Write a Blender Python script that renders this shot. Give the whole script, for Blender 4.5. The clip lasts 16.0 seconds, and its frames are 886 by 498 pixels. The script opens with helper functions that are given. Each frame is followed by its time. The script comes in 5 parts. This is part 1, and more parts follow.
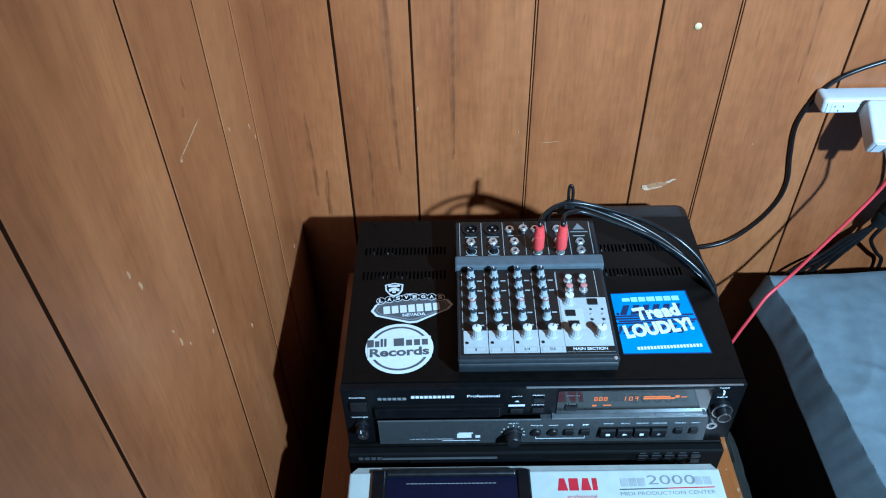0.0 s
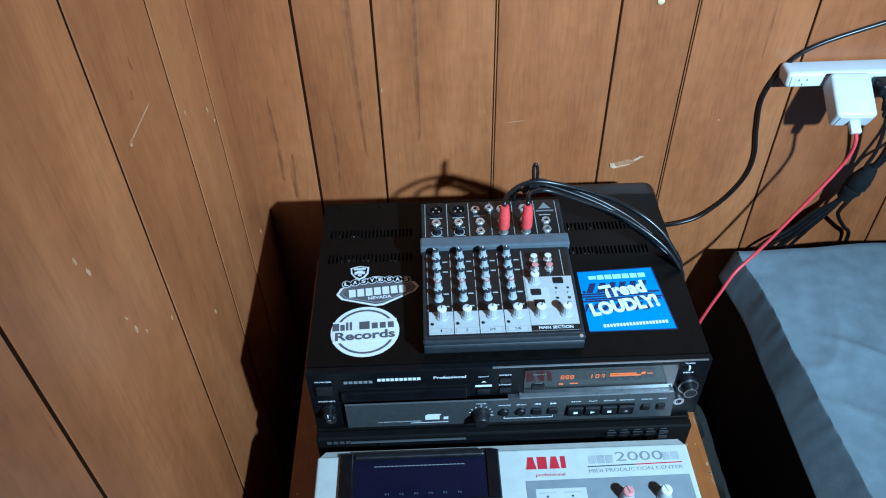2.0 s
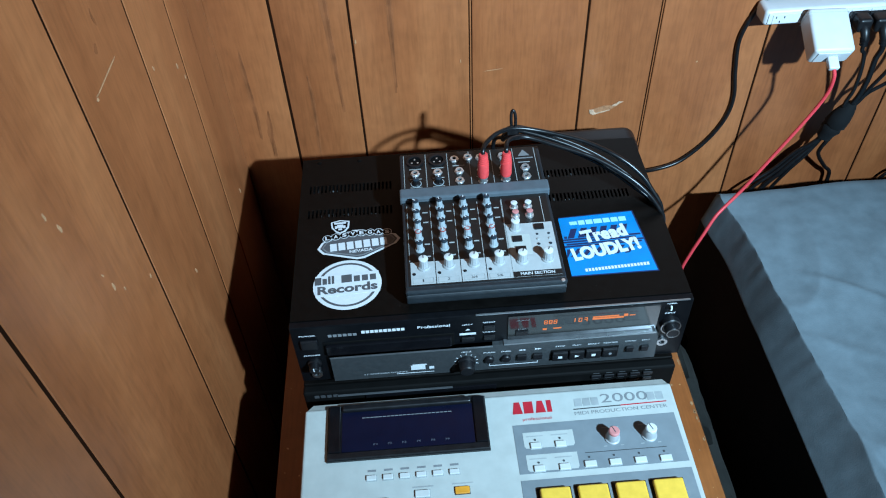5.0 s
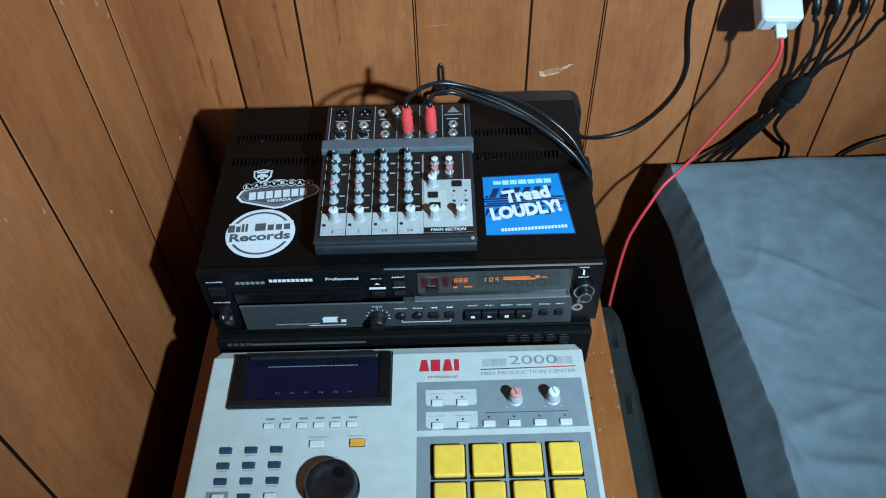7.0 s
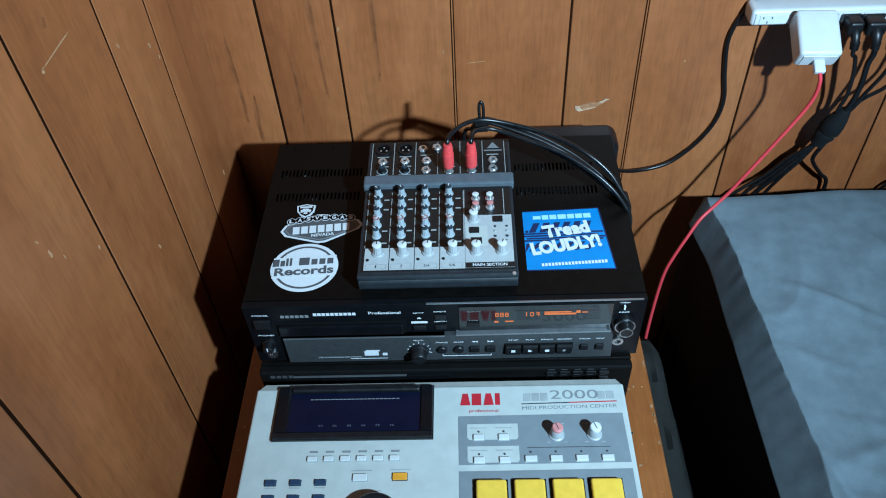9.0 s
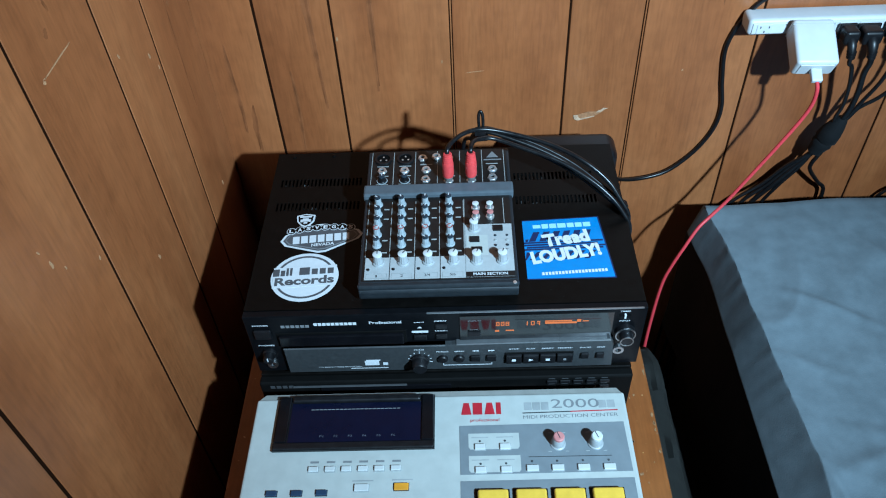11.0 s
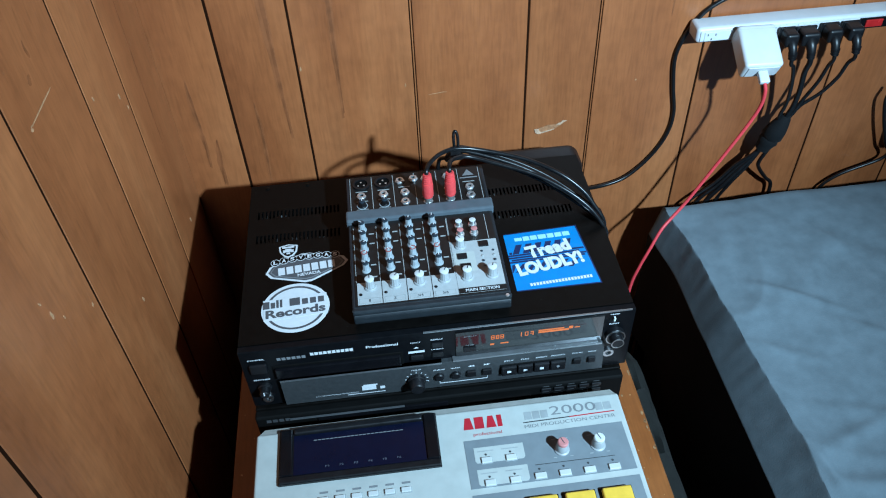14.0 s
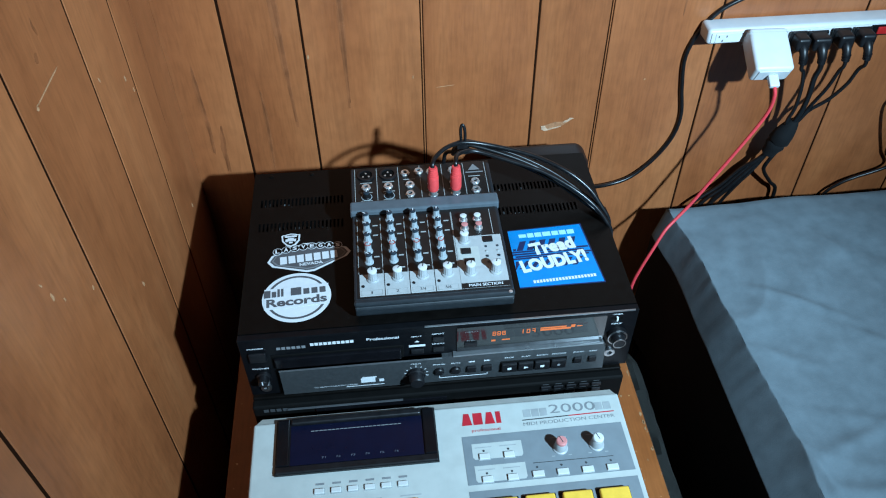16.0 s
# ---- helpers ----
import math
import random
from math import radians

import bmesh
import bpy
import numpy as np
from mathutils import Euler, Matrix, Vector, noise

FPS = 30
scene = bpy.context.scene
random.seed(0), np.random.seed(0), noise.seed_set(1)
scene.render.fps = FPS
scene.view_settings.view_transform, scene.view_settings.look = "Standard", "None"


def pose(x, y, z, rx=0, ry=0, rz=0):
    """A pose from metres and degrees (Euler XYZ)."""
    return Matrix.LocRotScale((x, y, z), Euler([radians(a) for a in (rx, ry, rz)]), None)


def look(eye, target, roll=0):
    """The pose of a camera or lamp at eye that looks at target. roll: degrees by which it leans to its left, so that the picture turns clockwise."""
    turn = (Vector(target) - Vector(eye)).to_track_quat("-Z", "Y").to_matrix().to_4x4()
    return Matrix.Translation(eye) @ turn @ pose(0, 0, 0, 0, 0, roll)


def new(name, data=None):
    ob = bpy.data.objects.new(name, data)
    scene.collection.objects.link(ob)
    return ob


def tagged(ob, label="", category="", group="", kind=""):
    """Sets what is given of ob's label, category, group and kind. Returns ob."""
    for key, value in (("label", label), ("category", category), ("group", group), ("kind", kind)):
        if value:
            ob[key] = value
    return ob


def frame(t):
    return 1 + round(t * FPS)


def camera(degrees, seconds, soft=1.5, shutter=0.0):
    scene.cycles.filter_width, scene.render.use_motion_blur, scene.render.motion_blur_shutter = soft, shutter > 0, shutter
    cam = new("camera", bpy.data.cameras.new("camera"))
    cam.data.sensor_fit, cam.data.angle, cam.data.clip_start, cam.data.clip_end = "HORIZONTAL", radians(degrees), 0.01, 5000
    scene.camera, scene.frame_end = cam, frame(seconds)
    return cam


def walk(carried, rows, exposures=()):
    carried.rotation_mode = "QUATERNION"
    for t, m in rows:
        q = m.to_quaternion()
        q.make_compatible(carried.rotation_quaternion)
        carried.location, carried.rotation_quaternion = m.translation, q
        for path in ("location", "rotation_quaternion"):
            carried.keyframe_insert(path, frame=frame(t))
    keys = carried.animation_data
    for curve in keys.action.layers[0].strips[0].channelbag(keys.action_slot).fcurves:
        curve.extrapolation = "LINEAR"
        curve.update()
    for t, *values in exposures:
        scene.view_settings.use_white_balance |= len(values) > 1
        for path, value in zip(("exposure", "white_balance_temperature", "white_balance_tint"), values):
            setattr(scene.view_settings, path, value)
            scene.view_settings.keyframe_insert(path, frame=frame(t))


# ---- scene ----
cam = camera(59.0, 16.0, soft=1.1)
PATH = [
    (0, (-0.107, -0.574, 1.552), (-0.128, 0.899, 0.199), -1.4),
    (0.5, (-0.113, -0.573, 1.554), (-0.124, 0.898, 0.198), -1.1),
    (1, (-0.104, -0.575, 1.555), (-0.127, 0.9, 0.204), -1.6),
    (1.5, (-0.096, -0.57, 1.551), (-0.102, 0.904, 0.199), -2.2),
    (2, (-0.083, -0.572, 1.543), (-0.063, 0.874, 0.161), -1.5),
    (2.5, (-0.076, -0.576, 1.542), (-0.048, 0.848, 0.138), -1.0),
    (3, (-0.071, -0.577, 1.539), (-0.048, 0.839, 0.126), -1.1),
    (3.2, (-0.074, -0.567, 1.534), (-0.043, 0.815, 0.089), -0.7),
    (5.3, (-0.073, -0.589, 1.529), (-0.029, 0.785, 0.077), -3.0),
    (5.5, (-0.064, -0.596, 1.53), (-0.013, 0.776, 0.075), -2.0),
    (6, (-0.03, -0.606, 1.519), (0.007, 0.769, 0.067), -1.3),
    (6.5, (0.024, -0.592, 1.49), (0.051, 0.756, 0.013), -1.2),
    (7, (0.055, -0.594, 1.502), (0.045, 0.733, 0.006), -1.8),
    (7.5, (0.062, -0.573, 1.498), (-0.008, 0.755, 0.003), -3.2),
    (8, (0.054, -0.576, 1.499), (0.002, 0.754, 0.007), -2.4),
    (8.5, (0.047, -0.588, 1.518), (-0.013, 0.763, 0.044), -3.0),
    (9, (0.036, -0.594, 1.518), (-0.037, 0.783, 0.069), -3.6),
    (11.5, (0.026, -0.593, 1.52), (-0.031, 0.799, 0.085), -3.3),
    (12, (0.009, -0.587, 1.518), (-0.043, 0.81, 0.088), -3.3),
    (12.5, (-0.014, -0.579, 1.531), (-0.024, 0.839, 0.121), -4.6),
    (13, (-0.015, -0.587, 1.531), (0.043, 0.832, 0.123), -4.7),
    (13.5, (-0.027, -0.6, 1.534), (0.06, 0.831, 0.139), -4.4),
    (14, (-0.042, -0.6, 1.531), (0.078, 0.818, 0.126), -2.7),
    (14.5, (-0.055, -0.599, 1.53), (0.1, 0.81, 0.119), -0.6),
    (15, (-0.057, -0.597, 1.531), (0.07, 0.817, 0.123), -0.7),
    (15.5, (-0.05, -0.593, 1.526), (0.073, 0.825, 0.121), -1.1),
    (16, (-0.051, -0.595, 1.526), (0.077, 0.813, 0.111), -0.6),
]
walk(cam, [(t, look(eye, target, roll)) for t, eye, target, roll in PATH],
     [(0.0, 0.03, 5400, 10), (1.5, 0.0, 5450, 10), (3.0, -0.04, 5700, 10), (5.0, -0.1, 5900, 10), (7.0, -0.30, 6150, 10), (9.0, -0.28, 5900, 10), (12.5, -0.23, 5850, 10), (16.0, -0.16, 5900, 10)])

# ---- world and light ----
world = bpy.data.worlds.new("world")
world.use_nodes = True
scene.world = world
world.node_tree.nodes["Background"].inputs[0].default_value = (0.05, 0.06, 0.08, 1)
world.node_tree.nodes["Background"].inputs[1].default_value = 0.15
# source placed from the shadows; a cone is used to limit bounced light
LAMP, AIM = (0.75, -0.99, 1.79), (0.08, 0.33, 0.92)
spot = bpy.data.lights.new("spot_bulb", "SPOT")
spot.energy, spot.shadow_soft_size, spot.color = 345.0, 0.031, (0.578, 0.845, 1.0)
spot.spot_size, spot.spot_blend = radians(71), 1.0
spot_ob = new("spot_bulb", spot)
spot_ob.matrix_world = look(LAMP, AIM)
scene.view_settings.exposure = 0.0


# ---- materials ----
def mat(name, color, rough=0.5, metal=0.0, vary=0.15, scale=60.0, bump=0.0, bump_scale=400.0, spec=0.5, coat=0.0, dust=None):
    """A surface with mottled colour, uneven gloss and fine relief."""
    color = [c * 0.8 for c in color]
    m = bpy.data.materials.new(name)
    m.use_nodes = True
    t, n = m.node_tree, m.node_tree.nodes
    b = n["Principled BSDF"]
    b.inputs["Roughness"].default_value, b.inputs["Metallic"].default_value = rough, metal
    b.inputs["Specular IOR Level"].default_value, b.inputs["Coat Weight"].default_value = spec, coat
    co = n.new("ShaderNodeTexCoord")
    no = n.new("ShaderNodeTexNoise")
    no.inputs["Scale"].default_value, no.inputs["Detail"].default_value = scale, 6
    t.links.new(co.outputs["Object"], no.inputs["Vector"])
    ramp = n.new("ShaderNodeValToRGB")
    ramp.color_ramp.elements[0].position, ramp.color_ramp.elements[1].position = 0.3, 0.72
    ramp.color_ramp.elements[0].color = (*[c * (1 - vary) for c in color], 1)
    ramp.color_ramp.elements[1].color = (*[min(1, c * (1 + vary)) for c in color], 1)
    t.links.new(no.outputs["Fac"], ramp.inputs["Fac"])
    last = ramp.outputs["Color"]
    if dust:
        fine = n.new("ShaderNodeTexNoise")
        fine.inputs["Scale"].default_value, fine.inputs["Detail"].default_value = dust[1], 8
        t.links.new(co.outputs["Object"], fine.inputs["Vector"])
        dr = n.new("ShaderNodeValToRGB")
        dr.color_ramp.elements[0].position, dr.color_ramp.elements[1].position = dust[2], dust[2] + 0.08
        t.links.new(fine.outputs["Fac"], dr.inputs["Fac"])
        mix = n.new("ShaderNodeMix")
        mix.data_type = "RGBA"
        t.links.new(dr.outputs["Color"], mix.inputs["Factor"])
        t.links.new(last, mix.inputs["A"])
        mix.inputs["B"].default_value = (*dust[0], 1)
        last = mix.outputs["Result"]
    t.links.new(last, b.inputs["Base Color"])
    rr = n.new("ShaderNodeMapRange")
    rr.inputs["To Min"].default_value, rr.inputs["To Max"].default_value = max(0.02, rough - 0.1), min(1, rough + 0.1)
    t.links.new(no.outputs["Fac"], rr.inputs["Value"])
    t.links.new(rr.outputs["Result"], b.inputs["Roughness"])
    if bump:
        gr = n.new("ShaderNodeTexNoise")
        gr.inputs["Scale"].default_value, gr.inputs["Detail"].default_value = bump_scale, 3
        t.links.new(co.outputs["Object"], gr.inputs["Vector"])
        bp = n.new("ShaderNodeBump")
        bp.inputs["Strength"].default_value, bp.inputs["Distance"].default_value = bump, 0.002
        t.links.new(gr.outputs["Fac"], bp.inputs["Height"])
        t.links.new(bp.outputs["Normal"], b.inputs["Normal"])
    return m


def wood(name, light, mid, dark, along="z", rough=0.38, size=1.0, coat=0.15, chips=None):
    """Varnished timber: long grain, figure, streaks and pores; each board a little different."""
    m = bpy.data.materials.new(name)
    m.use_nodes = True
    t, n = m.node_tree, m.node_tree.nodes
    b = n["Principled BSDF"]
    b.inputs["Coat Weight"].default_value, b.inputs["Coat Roughness"].default_value = coat, 0.35
    co = n.new("ShaderNodeTexCoord")
    info = n.new("ShaderNodeObjectInfo")
    shift = n.new("ShaderNodeVectorMath")
    shift.operation = "SCALE"
    shift.inputs[0].default_value = (7.3, 5.1, 11.7)
    t.links.new(info.outputs["Random"], shift.inputs["Scale"])
    add = n.new("ShaderNodeVectorMath")
    t.links.new(co.outputs["Object"], add.inputs[0])
    t.links.new(shift.outputs["Vector"], add.inputs[1])

    def grain(stretch, scale, detail, distortion=0.0):
        mp = n.new("ShaderNodeMapping")
        s = {"x": (stretch, 1, 1), "y": (1, stretch, 1), "z": (1, 1, stretch)}[along]
        mp.inputs["Scale"].default_value = s
        t.links.new(add.outputs["Vector"], mp.inputs["Vector"])
        no = n.new("ShaderNodeTexNoise")
        no.inputs["Scale"].default_value, no.inputs["Detail"].default_value = scale / size, detail
        no.inputs["Distortion"].default_value = distortion
        t.links.new(mp.outputs["Vector"], no.inputs["Vector"])
        return no.outputs["Fac"]

    broad, fine, streak, cloud = grain(0.08, 13, 2, 0.5), grain(0.09, 260, 4), grain(0.035, 30, 2, 0.3), grain(0.40, 6, 8, 0.6)
    ramp = n.new("ShaderNodeValToRGB")
    e = ramp.color_ramp.elements
    e[0].position, e[0].color = 0.30, (*dark, 1)
    e[1].position, e[1].color = 0.70, (*light, 1)
    k = e.new(0.5)
    k.color = (*mid, 1)
    mixf = n.new("ShaderNodeMath")
    mixf.operation = "MULTIPLY_ADD"
    t.links.new(cloud, mixf.inputs[0])
    mixf.inputs[1].default_value = 0.5
    half = n.new("ShaderNodeMath")
    half.operation = "MULTIPLY"
    half.inputs[1].default_value = 0.5
    t.links.new(broad, half.inputs[0])
    t.links.new(half.outputs["Value"], mixf.inputs[2])
    t.links.new(mixf.outputs["Value"], ramp.inputs["Fac"])

    def darken(col, fac, lo, hi, depth):
        r = n.new("ShaderNodeMapRange")
        r.inputs["From Min"].default_value, r.inputs["From Max"].default_value = lo, hi
        r.inputs["To Min"].default_value, r.inputs["To Max"].default_value = 1 - depth, 1
        t.links.new(fac, r.inputs["Value"])
        mx = n.new("ShaderNodeVectorMath")
        mx.operation = "SCALE"
        t.links.new(col, mx.inputs[0])
        t.links.new(r.outputs["Result"], mx.inputs["Scale"])
        return mx.outputs["Vector"]

    col = darken(ramp.outputs["Color"], fine, 0.33, 0.60, 0.15)
    col = darken(col, streak, 0.25, 0.40, 0.10)
    col = darken(col, grain(0.12, 130, 2), 0.20, 0.28, 0.28)
    col = darken(col, grain(0.9, 55, 5), 0.30, 0.60, 0.11)
    tone = n.new("ShaderNodeMapRange")
    tone.inputs["To Min"].default_value, tone.inputs["To Max"].default_value = 0.93, 1.07
    t.links.new(info.outputs["Random"], tone.inputs["Value"])
    mx = n.new("ShaderNodeVectorMath")
    mx.operation = "SCALE"
    t.links.new(col, mx.inputs[0])
    t.links.new(tone.outputs["Result"], mx.inputs["Scale"])
    col = mx.outputs["Vector"]
    if chips:
        no = n.new("ShaderNodeTexNoise")
        no.inputs["Scale"].default_value, no.inputs["Detail"].default_value = chips[1], 3
        t.links.new(co.outputs["Object"], no.inputs["Vector"])
        r = n.new("ShaderNodeValToRGB")
        r.color_ramp.elements[0].position, r.color_ramp.elements[1].position = chips[2], chips[2] + 0.03
        t.links.new(no.outputs["Fac"], r.inputs["Fac"])
        mix = n.new("ShaderNodeMix")
        mix.data_type = "RGBA"
        t.links.new(r.outputs["Color"], mix.inputs["Factor"])
        t.links.new(col, mix.inputs["A"])
        mix.inputs["B"].default_value = (*chips[0], 1)
        col = mix.outputs["Result"]
    t.links.new(col, b.inputs["Base Color"])
    rr = n.new("ShaderNodeMapRange")
    rr.inputs["To Min"].default_value, rr.inputs["To Max"].default_value = rough - 0.1, rough + 0.16
    t.links.new(cloud, rr.inputs["Value"])
    t.links.new(rr.outputs["Result"], b.inputs["Roughness"])
    bp = n.new("ShaderNodeBump")
    bp.inputs["Strength"].default_value, bp.inputs["Distance"].default_value = 0.12, 0.001
    t.links.new(fine, bp.inputs["Height"])
    t.links.new(bp.outputs["Normal"], b.inputs["Normal"])
    return m


def glow(name, color, strength):
    m = bpy.data.materials.new(name)
    m.use_nodes = True
    b = m.node_tree.nodes["Principled BSDF"]
    b.inputs["Base Color"].default_value = (*[c * 0.3 for c in color], 1)
    b.inputs["Emission Color"].default_value = (*color, 1)
    b.inputs["Emission Strength"].default_value = strength
    return m


PANEL = wood("pine_panel", (0.410, 0.147, 0.051), (0.330, 0.107, 0.035), (0.236, 0.070, 0.0225), chips=((0.55, 0.36, 0.2), 34, 0.80))
BACKING = mat("groove_dark", (0.020, 0.0075, 0.0035), 0.95, spec=0.02)
# wood of the two unseen walls, darkened to send less light back
UNSEEN_WOOD = wood("low_bounce_panel", (0.20, 0.10, 0.05), (0.15, 0.07, 0.035), (0.10, 0.045, 0.02))
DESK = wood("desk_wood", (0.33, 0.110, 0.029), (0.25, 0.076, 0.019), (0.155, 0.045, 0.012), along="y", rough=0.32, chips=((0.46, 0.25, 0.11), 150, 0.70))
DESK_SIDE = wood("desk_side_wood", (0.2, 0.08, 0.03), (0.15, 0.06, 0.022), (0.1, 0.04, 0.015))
CHIP = mat("bare_chipboard", (0.36, 0.19, 0.085), 0.8, vary=0.3, scale=300, bump=0.4)
CARPET = mat("carpet", (0.045, 0.042, 0.04), 0.95, vary=0.35, scale=180, bump=0.8)
# unseen ceiling, its colour kept dark only to cut bounced light
DARK_CEILING = mat("low_bounce_ceiling", (0.09, 0.06, 0.04), 0.9, scale=20, bump=0.1)
BLACK_STEEL = mat("black_painted_steel", (0.0036, 0.0031, 0.0028), 0.40, spec=0.13, vary=0.25, scale=90, bump=0.05, bump_scale=1500, dust=((0.035, 0.035, 0.035), 240, 0.69))
BLACK_ALU = mat("black_brushed_panel", (0.0042, 0.0046, 0.0058), 0.36, spec=0.16, vary=0.2, scale=120, bump=0.03, bump_scale=900)
BLACK_DARK = mat("black_void", (0.003, 0.003, 0.003), 0.7, spec=0.12)
BLACK_GLOSS = mat("black_gloss_plastic", (0.0055, 0.0055, 0.007), 0.20, spec=0.25, vary=0.2)
BLACK_PLASTIC = mat("black_plastic", (0.008, 0.008, 0.0095), 0.40, spec=0.4, vary=0.3, scale=100)
RUBBER = mat("black_rubber", (0.007, 0.007, 0.008), 0.32, vary=0.3, scale=200, spec=0.45)
SILVER = mat("grey_aluminium", (0.088, 0.096, 0.102), 0.42, metal=0.55, vary=0.12, scale=200)
SILVER_EDGE = mat("bright_aluminium", (0.42, 0.44, 0.46), 0.3, metal=0.8, vary=0.1)
CHROME = mat("nickel", (0.92, 0.93, 0.94), 0.30, metal=0.82, vary=0.1)
DULL = mat("dull_nickel", (0.55, 0.56, 0.57), 0.34, metal=1.0, vary=0.1)
DIM_INK = mat("dim_ink", (0.06, 0.063, 0.068), 0.55, vary=0.1)
INK = mat("pale_ink", (0.72, 0.75, 0.78), 0.55, vary=0.12, scale=500)
INK_GREY = mat("grey_ink", (0.22, 0.23, 0.24), 0.55, vary=0.1)
DISPLAY = mat("smoked_window", (0.006, 0.005, 0.005), 0.08, vary=0.1, coat=0.5)
AMBER = glow("amber_segments", (1.0, 0.24, 0.06), 0.5)
WHITE_VINYL = mat("white_vinyl", (0.74, 0.77, 0.80), 0.42, vary=0.05, scale=120)
GREY_VINYL = mat("grey_vinyl", (0.09, 0.095, 0.105), 0.45, vary=0.1)
BLUE_VINYL = mat("blue_vinyl", (0.008, 0.235, 0.60), 0.4, vary=0.08, scale=80)
NAVY_VINYL = mat("navy_vinyl", (0.006, 0.022, 0.09), 0.42, vary=0.1)
CYAN_VINYL = mat("pale_cyan_vinyl", (0.42, 0.78, 0.86), 0.42, vary=0.05)
MIXER_BODY = mat("slate_plastic", (0.013, 0.018, 0.023), 0.48, vary=0.2, scale=90, bump=0.06)
MIXER_RIDGE = mat("blue_grey_plastic", (0.095, 0.118, 0.138), 0.42, vary=0.1, scale=100)
MIXER_FACE = mat("mixer_black_face", (0.009, 0.0085, 0.0085), 0.42, vary=0.3, scale=200)
MIXER_WHITE = mat("mixer_light_face", (0.44, 0.46, 0.465), 0.45, vary=0.06, scale=150)
KNOB_BLUE = mat("blue_grey_knob", (0.37, 0.42, 0.45), 0.42, vary=0.12, scale=300)
KNOB_GREY = mat("pale_grey_knob", (0.40, 0.42, 0.43), 0.45, vary=0.06, scale=300)
KNOB_WHITE = mat("white_knob", (0.70, 0.72, 0.73), 0.4, vary=0.06, scale=300)
KNOB_CAP = mat("dark_knob_cap", (0.02, 0.035, 0.05), 0.4)
RED_CAP = mat("dull_red_cap", (0.38, 0.09, 0.08), 0.45)
CORAL = mat("coral_rubber", (0.80, 0.075, 0.075), 0.45, vary=0.1, scale=200)
RED_CABLE_MAT = mat("red_sleeve", (0.80, 0.06, 0.075), 0.5, vary=0.2, scale=600)
PINK_CAP = mat("salmon_plastic", (0.66, 0.26, 0.25), 0.45)
MPC_BODY = mat("putty_plastic", (0.50, 0.525, 0.50), 0.5, vary=0.06, scale=60, bump=0.04, bump_scale=1800)
MPC_GREY = mat("grey_control_field", (0.205, 0.235, 0.255), 0.5, vary=0.06, scale=80)
MPC_EDGE = mat("grey_back_edge", (0.28, 0.28, 0.26), 0.5, vary=0.1)
MPC_PALE = mat("pale_key_plastic", (0.62, 0.64, 0.63), 0.42, vary=0.05)
MPC_NAVY = mat("navy_key_plastic", (0.022, 0.05, 0.10), 0.4, vary=0.12)
ORANGE = mat("orange_key_plastic", (0.85, 0.36, 0.03), 0.42)
YELLOW = mat("yellow_rubber_pad", (0.88, 0.545, 0.055), 0.55, vary=0.07, scale=120, bump=0.08, bump_scale=1200)
DISPLAY_INK = mat("faint_display_ink", (0.10, 0.11, 0.14), 0.4)
LCD = mat("navy_display_glass", (0.004, 0.006, 0.020), 0.14, spec=0.25, vary=0.1)
RED_INK = mat("red_ink", (0.50, 0.015, 0.03), 0.5)
DARK_INK = mat("charcoal_ink", (0.055, 0.06, 0.065), 0.5)
LIGHT_INK = mat("light_grey_ink", (0.36, 0.38, 0.38), 0.5)
WHITE_PLASTIC = mat("white_plastic", (0.66, 0.68, 0.70), 0.45, vary=0.04, scale=50)
RED_SWITCH = mat("red_rocker", (0.5, 0.02, 0.02), 0.25)
BRASS = mat("brass", (0.95, 0.74, 0.40), 0.5, metal=0.25)
BARE = mat("torn_paper", (0.42, 0.19, 0.085), 0.8, vary=0.3, scale=200)
PALE_PAPER = mat("pale_torn_paper", (0.62, 0.40, 0.26), 0.8, vary=0.25, scale=300)
DARK_GRAIN = mat("dark_grain", (0.255, 0.081, 0.026), 0.5, vary=0.35, scale=40)
SOFT_GRAIN = mat("soft_grain", (0.315, 0.103, 0.034), 0.5, vary=0.25, scale=40)
SCRATCH = mat("pale_scratch", (0.52, 0.27, 0.13), 0.7, vary=0.2, scale=300)


def sheet_fabric(name, color):
    m = mat(name, color, 0.85, vary=0.13, scale=40, spec=0.15)
    t, n = m.node_tree, m.node_tree.nodes
    b = n["Principled BSDF"]
    b.inputs["Sheen Weight"].default_value, b.inputs["Sheen Roughness"].default_value = 0.02, 0.4
    co = n["Texture Coordinate"]
    creases = n.new("ShaderNodeTexNoise")
    creases.inputs["Scale"].default_value, creases.inputs["Detail"].default_value, creases.inputs["Distortion"].default_value = 7, 3, 0.2
    t.links.new(co.outputs["Object"], creases.inputs["Vector"])
    weave = n.new("ShaderNodeTexNoise")
    weave.inputs["Scale"].default_value = 520
    t.links.new(co.outputs["Object"], weave.inputs["Vector"])
    b1, b2 = n.new("ShaderNodeBump"), n.new("ShaderNodeBump")
    b1.inputs["Strength"].default_value, b1.inputs["Distance"].default_value = 0.12, 0.006
    b2.inputs["Strength"].default_value, b2.inputs["Distance"].default_value = 0.28, 0.001
    t.links.new(creases.outputs["Fac"], b1.inputs["Height"])
    t.links.new(weave.outputs["Fac"], b2.inputs["Height"])
    t.links.new(b1.outputs["Normal"], b2.inputs["Normal"])
    t.links.new(b2.outputs["Normal"], b.inputs["Normal"])
    return m


SHEET = sheet_fabric("slate_sheet", (0.165, 0.207, 0.234))
# also colours the sheet's side drop, where it stands in for shade
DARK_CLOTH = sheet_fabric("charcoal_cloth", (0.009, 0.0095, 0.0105))
